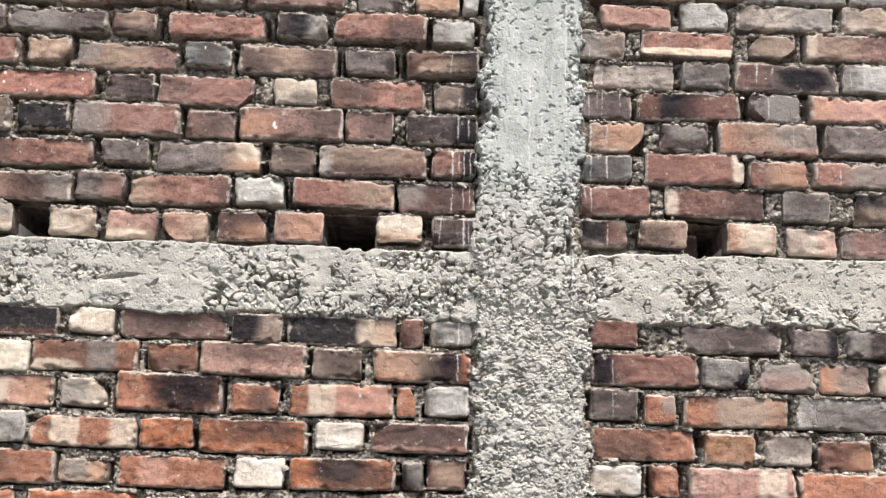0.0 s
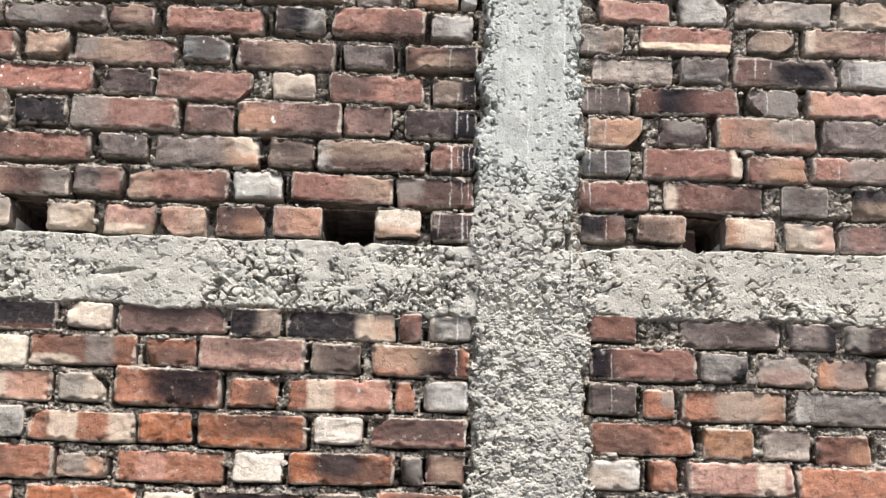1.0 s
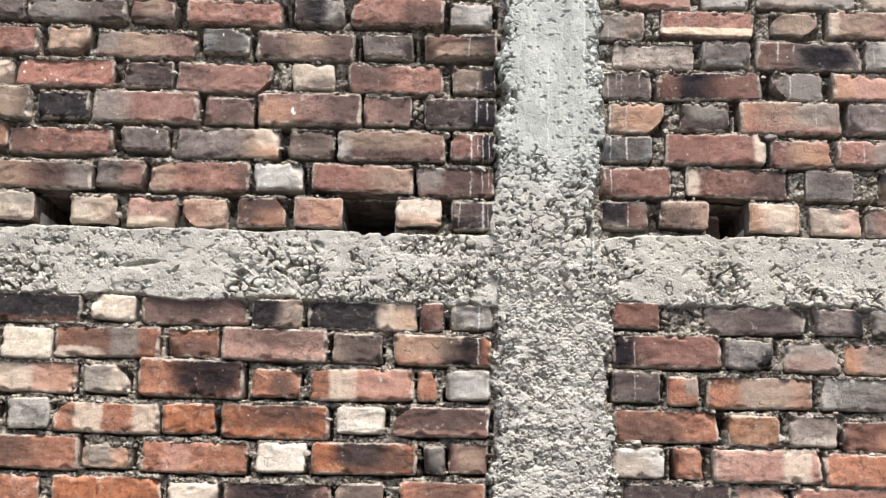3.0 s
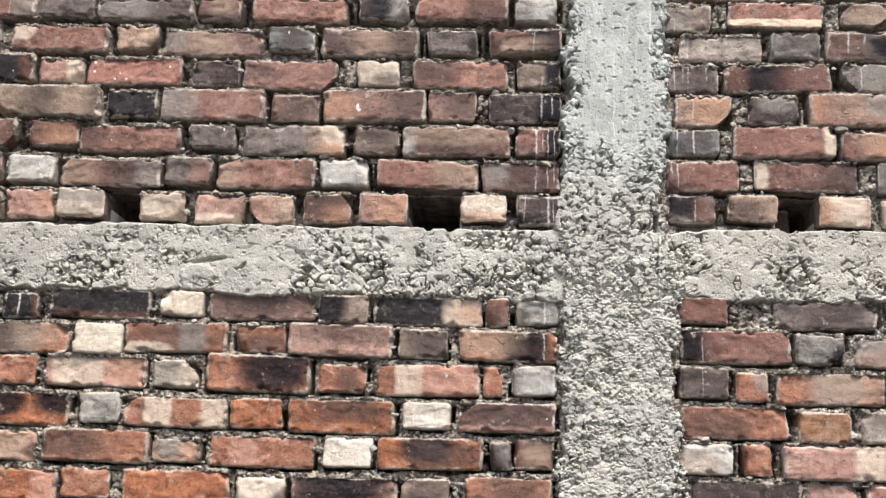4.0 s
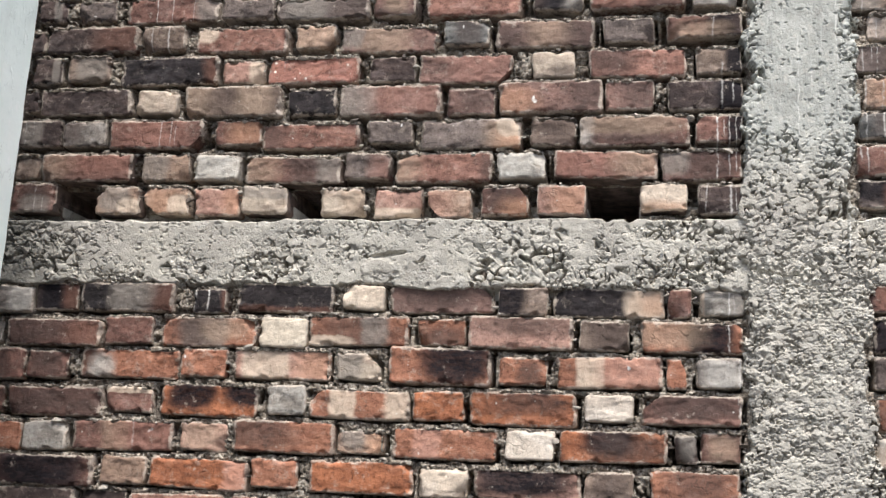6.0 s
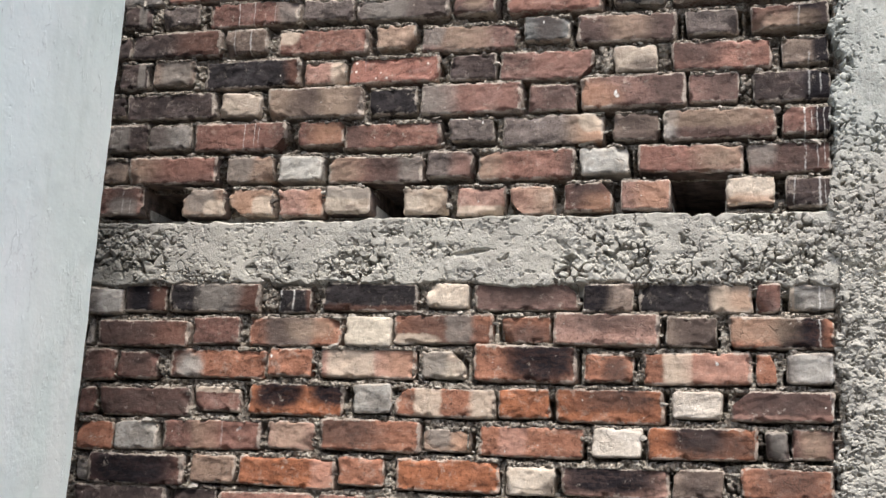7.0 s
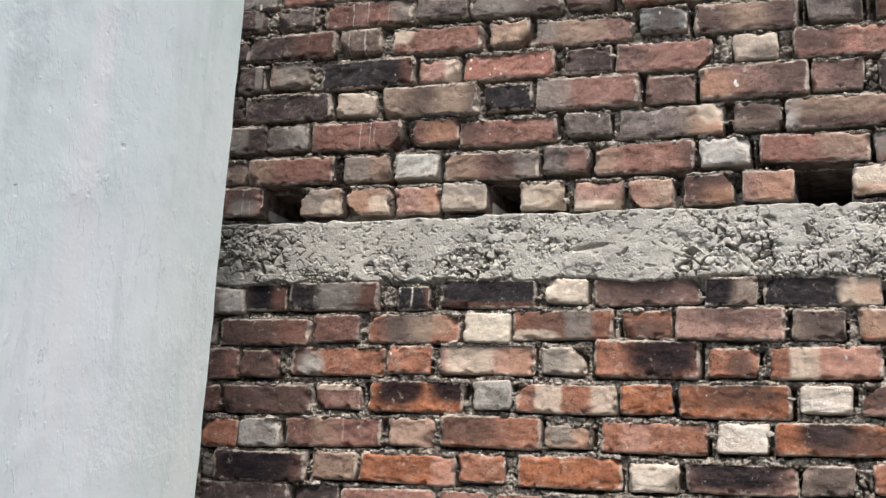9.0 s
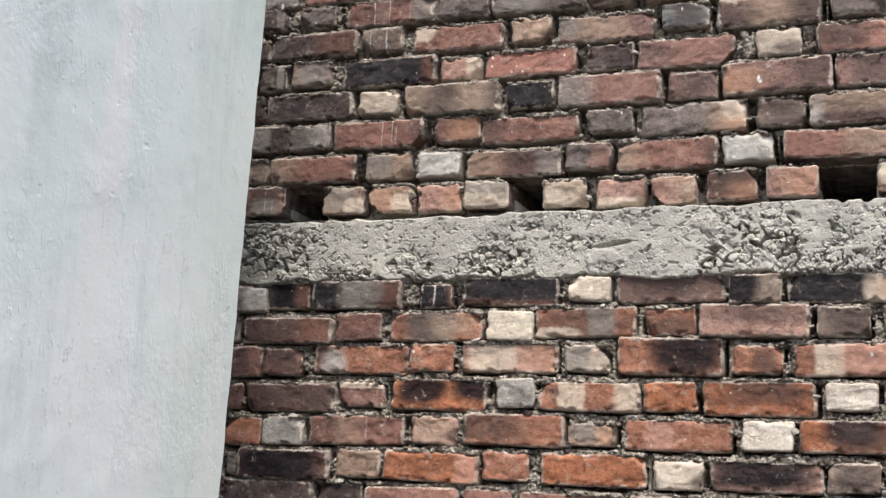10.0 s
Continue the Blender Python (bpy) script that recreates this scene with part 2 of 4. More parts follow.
    # mortar left along the arrises, and grime
    rim = s.math("MINIMUM", s.math("MULTIPLY", s.math("MINIMUM", gx, s.math("SUBTRACT", 1.0, gx)), 2.4), s.math("MINIMUM", gz, s.math("SUBTRACT", 1.0, gz)))
    smear = s.math("ADD", s.noise(own, 40.0, 9.0, 0.75), s.step(rim, 0.15, 0.03, (-0.10, 0.11)))
    colour = s.mix(s.step(smear, 0.49, 0.60, (0.0, 0.7)), colour, srgb(194, 182, 168))
    grime = s.math("ADD", s.noise(own, 36.0, 9.0, 0.75), s.step(rim, 0.16, 0.03, (-0.05, 0.07)))
    colour = s.mix(s.step(grime, 0.52, 0.64, (0.0, 0.5 * dirty)), colour, srgb(54, 46, 44))
    colour = s.mix(s.step(s.noise(own, 70.0, 2.0, 0.4), 0.77, 0.80, (0.0, 0.8)), colour, srgb(224, 218, 210))
    if kind == "s":
        colour = s.mix(s.step(s.cells(own, 40.0), 0.16, 0.09), colour, srgb(236, 222, 210))
    colour = s.mix(s.step(grain, 0.60, 0.76, (0.0, 0.36)), colour, srgb(52, 44, 42))
    # hair cracks
    bent = s.swayed(s.stretched(own, 0.7, 1.0, 1.0), 30.0, 0.06)
    crack = s.cells(bent, 17.0 if pale else 21.0, "DISTANCE_TO_EDGE")
    cracked = s.math("MULTIPLY", s.step(crack, 0.026, 0.008), s.step(s.noise(own, 15.0, 3.0), 0.44 if kind == "w" else 0.58, 0.52 if kind == "w" else 0.66))
    colour = s.mix(s.math("MULTIPLY", cracked, 0.35), colour, srgb(150, 134, 118) if pale else srgb(48, 40, 38))
    if streaks:
        colour = s.mix(lime_runs(s, spot, streaks), colour, srgb(222, 219, 213))
    height = s.math("MULTIPLY_ADD", mottle, 1.0, s.math("MULTIPLY", grain, 0.2))
    height = s.math("ADD", height, s.math("ADD", s.math("MULTIPLY", drag, 0.22), s.math("MULTIPLY", knots, 0.9)))
    height = s.math("SUBTRACT", height, s.math("MULTIPLY", cracked, 0.5))
    brick_materials[code, streaks] = s.finish(colour, 0.9, height, 0.004, 0.55)
    return brick_materials[code, streaks]


def mortar_material():
    s = Shader("crumbling_mortar")
    spot = s.place()
    patches, grit, grain = s.noise(spot, 9.0, 5.0), s.noise(spot, 120.0, 5.0, 0.7), s.noise(spot, 330.0, 3.0)
    bit = s.own_tone(spot, 150.0)
    colour = s.mix(s.step(patches, 0.38, 0.64), srgb(162, 152, 138), srgb(118, 108, 98))
    colour = s.mix(s.step(bit, 0.55, 1.0, (0.0, 0.7)), colour, srgb(196, 190, 178))
    colour = s.mix(s.step(bit, 0.40, 0.0, (0.0, 0.6)), colour, srgb(78, 69, 62))
    colour = s.mix(s.step(grit, 0.54, 0.66, (0.0, 0.55)), colour, srgb(60, 53, 48))
    colour = s.mix(s.step(grit, 0.44, 0.34, (0.0, 0.55)), colour, srgb(192, 186, 174))
    colour = s.mix(s.step(grain, 0.56, 0.74, (0.0, 0.4)), colour, srgb(58, 50, 46))
    return s.finish(colour, 0.95, s.math("ADD", s.math("MULTIPLY", s.cells(spot, 150.0), -0.8), grit), 0.006, 0.9)


# runs of laitance on the upper column: x, z from, z to, half width in millimetres, how white
COLUMN_RUNS = ((0.322, 2.22, 2.47, 2.0, 0.7), (0.318, 2.16, 2.28, 1.6, 0.5), (0.399, 2.42, 2.68, 2.0, 0.7), (0.409, 2.36, 2.50, 1.4, 0.5), (0.424, 2.52, 2.62, 2.0, 0.6),
               (0.401, 2.28, 2.44, 1.8, 0.4), (0.331, 2.06, 2.20, 1.6, 0.3), (0.291, 2.34, 2.55, 1.2, 0.25), (0.418, 1.95, 2.07, 3.0, 0.7))


def concrete_material():
    s = Shader("weathered_concrete")
    spot = s.place()
    x, _, z = s.split(spot)
    patches, mottle = s.noise(spot, 7.0, 5.0, 0.6), s.noise(spot, 48.0, 6.0, 0.68, 0.3)
    grain = s.noise(spot, 300.0, 3.0, 0.6)
    bent = s.swayed(spot, 90.0, 0.016)
    stone, pebble = s.own_tone(bent, 95.0), s.own_tone(bent, 210.0)
    colour = s.mix(s.step(patches, 0.36, 0.66), srgb(188, 184, 173), srgb(169, 165, 156))
    beyond = s.math("MULTIPLY", s.step(x, 0.47, 0.58), s.step(s.noise(spot, 11.0, 4.0, 0.6), 0.36, 0.6, (0.3, 0.9)))
    colour = s.mix(beyond, colour, srgb(180, 174, 161))
    # the column was cast later, of a cooler mix
    cool = s.math("MULTIPLY", s.step(z, 2.10, 2.28), s.math("MULTIPLY", s.step(x, 0.18, 0.20), s.step(x, 0.50, 0.48)))
    cast = s.mix(s.step(s.noise(s.stretched(spot, 1, 1, 0.6), 15.0, 5.0, 0.65), 0.40, 0.60), srgb(184, 187, 180), srgb(165, 168, 162))
    colour = s.mix(s.math("MULTIPLY", cool, 0.85), colour, cast)
    colour = s.mix(s.step(mottle, 0.52, 0.68, (0.0, 0.4)), colour, srgb(146, 140, 131))
    colour = s.mix(s.step(mottle, 0.46, 0.34, (0.0, 0.5)), colour, srgb(205, 201, 190))
    # bare stones, each of its own shade, where the skin is rough
    bare = s.step(s.noise(spot, 26.0, 5.0, 0.65), 0.46, 0.60, (0.25, 1.0))
    bare = s.math("MULTIPLY", bare, s.math("SUBTRACT", 1.0, s.math("MULTIPLY", cool, 0.8)))
    colour = s.mix(s.math("MULTIPLY", s.step(stone, 0.62, 1.0, (0.0, 0.42)), bare), colour, srgb(220, 217, 208))
    colour = s.mix(s.math("MULTIPLY", s.step(stone, 0.30, 0.0, (0.0, 0.22)), bare), colour, srgb(116, 110, 102))
    colour = s.mix(s.math("MULTIPLY", s.step(pebble, 0.72, 1.0, (0.0, 0.36)), bare), colour, srgb(224, 221, 213))
    colour = s.mix(s.math("MULTIPLY", s.step(pebble, 0.20, 0.0, (0.0, 0.3)), bare), colour, srgb(96, 91, 85))
    colour = s.mix(s.step(grain, 0.60, 0.76, (0.0, 0.4)), colour, srgb(96, 91, 85))
    # dark lines that paint the shade in the cracks between the stones
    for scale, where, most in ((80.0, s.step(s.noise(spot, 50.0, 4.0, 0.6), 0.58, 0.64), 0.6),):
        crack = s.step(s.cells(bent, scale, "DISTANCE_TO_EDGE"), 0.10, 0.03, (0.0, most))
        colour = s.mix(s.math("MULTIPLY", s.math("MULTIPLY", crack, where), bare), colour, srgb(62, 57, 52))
    # algae on the beam's left end, with the shade beside the flank painted in
    algae_shade = s.math("ADD", s.math("MULTIPLY", x, -1.0), s.math("MULTIPLY", s.noise(spot, 16.0, 5.0, 0.65), 0.36))
    colour = s.mix(s.step(algae_shade, 1.42, 1.62, (0.0, 0.6)), colour, srgb(88, 88, 82))
    runs = s.noise(s.stretched(spot, 1, 1, 0.07), 90.0, 4.0, 0.6)
    flaky = s.noise(s.stretched(spot, 1, 1, 0.8), 52.0, 7.0, 0.72, 0.4)
    colour = s.mix(s.math("MULTIPLY", s.step(flaky, 0.54, 0.60, (0.0, 0.45)), cool), colour, srgb(208, 209, 202))
    colour = s.mix(s.math("MULTIPLY", s.step(flaky, 0.45, 0.38, (0.0, 0.45)), cool), colour, srgb(142, 144, 138))
    colour = s.mix(s.math("MULTIPLY", s.step(runs, 0.58, 0.68, (0.0, 0.3)), cool), colour, srgb(212, 213, 207))
    colour = s.mix(s.math("MULTIPLY", s.step(runs, 0.42, 0.32, (0.0, 0.35)), cool), colour, srgb(144, 146, 142))
    colour = s.mix(lime_runs(s, spot, COLUMN_RUNS), colour, srgb(226, 226, 220))
    coarse = s.noise(spot, 110.0, 6.0, 0.72, 0.4)
    height = s.math("MULTIPLY", s.math("ADD", s.math("MULTIPLY", coarse, 1.1), s.math("MULTIPLY", grain, 0.3)), s.math("SUBTRACT", 1.0, s.math("MULTIPLY", cool, 0.45)))
    height = s.math("ADD", height, s.math("MULTIPLY", s.math("MULTIPLY", s.cells(spot, 210.0), -0.9), bare))
    return s.finish(colour, 0.93, height, 0.005, 0.34)


def plaster_material():
    s = Shader("smooth_grey_plaster")
    spot = s.place()
    broad = s.noise(spot, 2.6, 4.0, 0.5, 0.5)
    runs = s.noise(s.stretched(spot, 1, 1, 0.16), 6.0, 4.0, 0.55)
    swirl, fine = s.noise(s.stretched(spot, 1, 1, 1.8), 38.0, 5.0, 0.6, 0.15), s.noise(spot, 120.0, 4.0, 0.6)
    _, y, z = s.split(spot)
    colour = s.mix(s.step(broad, 0.35, 0.66), srgb(235, 247, 247), srgb(226, 239, 238))
    colour = s.mix(s.step(runs, 0.52, 0.68, (0.0, 0.7)), colour, srgb(240, 251, 252))
    colour = s.mix(s.step(runs, 0.46, 0.33, (0.0, 0.5)), colour, srgb(203, 217, 216))
    # a band along the edge was floated by itself and stayed greener and rougher
    edge = s.step(s.math("ADD", y, s.math("MULTIPLY", s.noise(s.stretched(spot, 1, 1, 0.3), 9.0, 4.0), 0.18)), -0.72, -0.50)
    stain = s.noise(s.stretched(spot, 1, 1, 0.22), 11.0, 6.0, 0.62, 0.3)
    colour = s.mix(s.math("MULTIPLY", edge, 0.35), colour, srgb(208, 222, 209))
    colour = s.mix(s.step(stain, 0.54, 0.68, (0.0, 0.4)), colour, srgb(198, 211, 205))
    scuff = s.noise(s.stretched(spot, 1, 1, 0.5), 45.0, 7.0, 0.7)
    colour = s.mix(s.step(scuff, 0.56, 0.68, (0.0, 0.3)), colour, srgb(203, 215, 214))
    colour = s.mix(s.step(scuff, 0.43, 0.32, (0.0, 0.35)), colour, srgb(242, 252, 252))
    colour = s.mix(s.step(swirl, 0.60, 0.72, (0.0, 0.2)), colour, srgb(200, 207, 207))
    # thin dark nicks
    nick = s.math("MULTIPLY", s.step(s.noise(s.stretched(spot, 1, 2.2, 0.8), 75.0, 3.0, 0.6), 0.68, 0.73), s.step(s.noise(spot, 8.0, 2.0), 0.5, 0.6))
    colour = s.mix(s.math("MULTIPLY", nick, 0.6), colour, srgb(168, 174, 176))
    rough_part = s.step(s.noise(spot, 3.3, 3.0, 0.5, 0.3), 0.48, 0.62, (0.12, 1.2))
    # hair cracks
    crack = s.step(s.math("ABSOLUTE", s.math("SUBTRACT", s.noise(s.stretched(spot, 1, 1, 0.6), 5.5, 6.0, 0.6), 0.5)), 0.0035, 0.001)
    crack = s.math("MULTIPLY", crack, s.step(s.noise(s.shifted(spot, (3.0, 1.0, 2.0)), 5.0, 2.0), 0.54, 0.60))
    colour = s.mix(s.math("MULTIPLY", crack, 0.45), colour, srgb(170, 176, 176))
    pocks = s.math("MULTIPLY", s.step(s.noise(spot, 46.0, 3.0, 0.5), 0.68, 0.75), s.step(broad, 0.5, 0.62))
    height = s.math("ADD", s.math("MULTIPLY", s.noise(spot, 60.0, 5.0, 0.62), rough_part), s.math("MULTIPLY", swirl, 0.3))
    height = s.math("ADD", height, s.math("MULTIPLY", fine, 0.2))
    ridges = s.math("MULTIPLY", s.step(s.noise(s.stretched(spot, 1, 1.6, 0.7), 40.0, 5.0, 0.65, 0.8), 0.58, 0.66), s.step(s.noise(spot, 4.5, 3.0), 0.47, 0.58))
    height = s.math("ADD", height, s.math("MULTIPLY", ridges, 0.8))
    height = s.math("SUBTRACT", height, s.math("MULTIPLY", pocks, 0.7))
    return s.finish(colour, 0.8, height, 0.003, 0.38)


def hole_shade_material():
    """Brick inside the holes, its colour darkened to stand in for deep shade."""
    s = Shader("shaded_hole_brick")
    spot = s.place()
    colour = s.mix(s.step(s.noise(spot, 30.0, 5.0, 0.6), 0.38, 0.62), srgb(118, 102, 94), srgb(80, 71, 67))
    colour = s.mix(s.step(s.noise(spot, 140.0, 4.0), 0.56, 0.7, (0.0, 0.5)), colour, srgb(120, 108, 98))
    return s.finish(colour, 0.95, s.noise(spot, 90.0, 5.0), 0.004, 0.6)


def ground_material():
    s = Shader("trodden_earth")
    spot = s.place()
    a, b = s.noise(spot, 1.2, 5.0), s.noise(spot, 30.0, 5.0)
    colour = s.mix(s.step(a, 0.35, 0.65), srgb(70, 63, 55), srgb(56, 50, 44))
    colour = s.mix(s.step(b, 0.5, 0.7, (0.0, 0.5)), colour, srgb(44, 39, 35))
    return s.finish(colour, 0.95, b, 0.02)


MORTAR = mortar_material()
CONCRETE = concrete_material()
PLASTER = plaster_material()
HOLE_SHADE = hole_shade_material()
GROUND = ground_material()


# ---- surfaces ----
def relief_mesh(name, material, xs, zs, y, back):
    """A slab whose front is a relief: y is the place of each point of the front along the y axis."""
    gx, gz = np.meshgrid(xs, zs)
    front = np.stack([gx, y, gz], -1).reshape(-1, 3)
    nx, nz = len(xs), len(zs)
    i = np.arange(nx * nz).reshape(nz, nx)
    faces = np.stack([i[:-1, :-1], i[:-1, 1:], i[1:, 1:], i[1:, :-1]], -1).reshape(-1, 4).tolist()
    rim = np.concatenate([i[0, :], i[1:, -1], i[-1, -2::-1], i[-2:0:-1, 0]])
    rear = front[rim].copy()
    rear[:, 1] = back
    base, n = len(front), len(rim)
    faces += [[base + (k + 1) % n, base + k, base + n + k, base + n + (k + 1) % n] for k in range(n)]
    top = nx + nz - 2
    faces += [[base + n + k + 1, base + n + k, base + n + top + nx - 1 - k, base + n + top + nx - 2 - k] for k in range(nx - 1)]
    mesh = bpy.data.meshes.new(name)
    mesh.from_pydata(np.concatenate([front, front[rim], rear]).tolist(), [], faces)
    mesh.polygons.foreach_set("use_smooth", [True] * ((nx - 1) * (nz - 1)) + [False] * (n + nx - 1))
    mesh.materials.append(material)
    mesh.update()
    return mesh


def sheet(name, material, xs, zs, depth, back):
    return new(name, relief_mesh(name, material, xs, zs, depth(*np.meshgrid(xs, zs)), back))


# putlog holes left open in the course above the beam: x from, x to, z from, z to
HOLES = ((-1.326, -1.234, 2.062, 2.152), (-0.766, -0.701, 2.066, 2.150), (-0.112, -0.004, 2.066, 2.156), (0.668, 0.747, 2.075, 2.160))


def spread(a, b, step):
    return np.linspace(a, b, int(round((b - a) / step)) + 1)


# the four panels of the wall: where their mortar beds run
LEFT, RIGHT = np.r_[-1.9, spread(-1.48, 0.26, 0.0024)], np.r_[spread(0.40, 1.3, 0.0024), 1.5, 2.0]
wall_1 = tagged(new("wall_1", bpy.data.meshes.new("wall_1")), "upper brick wall panel, sooty red bricks in crumbling grey mortar", "wall", kind="structure")
wall_2 = tagged(new("wall_2", bpy.data.meshes.new("wall_2")), "upper brick wall panel beyond the column, dark stained bricks", "wall", kind="structure")
wall_3 = tagged(new("wall_3", bpy.data.meshes.new("wall_3")), "lower brick wall panel, orange red and charred bricks under the beam", "wall", kind="structure")
wall_4 = tagged(new("wall_4", bpy.data.meshes.new("wall_4")), "lower brick wall panel beyond the column, weathered red bricks", "wall", kind="structure")


def bare_stones(x, z, size, k, wide=1.0, loose=0.0):
    """Depth of a surface of bare stones: uneven tops, some gaps cracked open, here and there a stone fallen out."""
    u, v = x / (size * wide), z / size
    wx, wz = fractal(u * 0.8, v * 0.8, k + 31, 2) - 0.5, fractal(u * 0.8, v * 0.8, k + 37, 2) - 0.5
    gap, own, tilt = cells(u + 1.1 * wx, v + 1.1 * wz, k)
    gap = gap + 0.22 * (fractal(u * 3.0, v * 3.0, k + 45, 2) - 0.5)
    split = ramp(0.24, 0.09, gap) * ramp(0.54 - loose, 0.60 - loose, fractal(u * 1.1, v * 1.1, k + 41, 2))
    return size * (0.07 * ramp(0.22, 0.0, gap) + 0.22 * (own - 0.5) * ramp(-0.05, 0.15, gap) + 0.5 * tilt + 1.3 * split + 0.45 * ramp(0.06, 0.04, own) * ramp(0.0, 0.2, gap))


def column_skin(x, z):
    """A cast column: board-smooth above the beam, coarse and stony below, ragged where concrete leaked over the bricks."""
    lower = ramp(2.06, 1.93, z + 0.05 * (fractal(x * 14, z * 14, 65, 3) - 0.5))
    left = 0.214 - 0.008 * lower
    right = 0.432 + 0.027 * lower
    edge = np.minimum(x - left, right - x)
    ragged = 0.050 * (fractal(x * 38, z * 38, 41, 4) - 0.5) + 0.024 * (value_noise(x * 5, z * 11, 47) - 0.5)
    rim = ramp(0.046, 0.010, edge + ragged)
    joint = ramp(2.30, 2.10, z + 0.26 * (fractal(x * 18, z * 18, 61, 3) - 0.5)) * ramp(1.89, 1.96, z)
    stony = np.clip(np.maximum(rim, 0.9 * joint), 0.15 * lower, 1)
    patch = ramp(0.40, 0.60, fractal(x * 24, z * 24, 63, 3))
    relief = stony * (0.2 + 0.8 * ramp(0.42, 0.58, fractal(x * 36, z * 36, 67, 3))) * (1.1 * bare_stones(x, z, 0.016, 201, 1.0, 0.03) + (0.2 + 0.6 * patch) * bare_stones(x, z, 0.008, 221))
    # smooth casting: shallow pocks and scales
    smooth = (1 - stony) * (1 - lower)
    relief = relief + smooth * (0.0008 * ramp(0.44, 0.62, fractal(x * 70, z * 22, 205, 4)) + 0.003 * ramp(0.70, 0.74, fractal(x * 90, z * 90, 207, 3)) + 0.10 * bare_stones(x, z, 0.006, 211))
    # coarse lower part: thin layered flakes
    relief = relief + lower * (0.38 * bare_stones(x, z, 0.0062, 231, 1.5) + 0.34 * patch * bare_stones(x, z, 0.012, 233, 1.3))
    relief = relief + lower * 0.009 * (fractal(x * 26, z * 40, 75, 4) - 0.5) + 0.004 * (fractal(x * 14, z * 7, 73, 3) - 0.5)
    relief = relief + 0.012 * ramp(0.69, 0.73, fractal(x * 80, z * 100, 77, 3)) * np.maximum(stony, 0.7 * lower)
    # seams left by the form boards, and a gap where the board ended
    relief = relief - 0.004 * ramp(0.003, 0.001, np.abs(x - 0.416 - 0.002 * (value_noise(z * 20, x, 5) - 0.5))) * ramp(0.09, 0.07, np.abs(z - 2.02))
    relief = relief + 0.03 * ramp(0.007, 0.002, np.abs(x - 0.409 + 0.006 * (fractal(z * 60, x * 60, 7, 2) - 0.5))) * ramp(0.026, 0.014, np.abs(z - 2.092))
    fall = ramp(0.006, -0.010, edge + ragged)
    return -0.011 + relief + 0.08 * fall, np.maximum(np.maximum(rim, 0.7 * joint), 0.35 * lower) * (fall < 0.5)


def column_relief(x, z):
    return column_skin(x, z)[0]


# pockets of the beam where the skin crumbled: middle along x and z, half width, half height
CRUMBLED = ((-0.80, 1.980, 0.075, 0.05), (-0.25, 1.99, 0.13, 0.06), (0.10, 1.970, 0.11, 0.05), (0.10, 2.05, 0.09, 0.03), (-1.37, 2.01, 0.12, 0.065),
            (-0.99, 1.960, 0.05, 0.035), (0.93, 1.955, 0.12, 0.03), (0.70, 1.99, 0.05, 0.05), (0.47, 2.02, 0.05, 0.05))


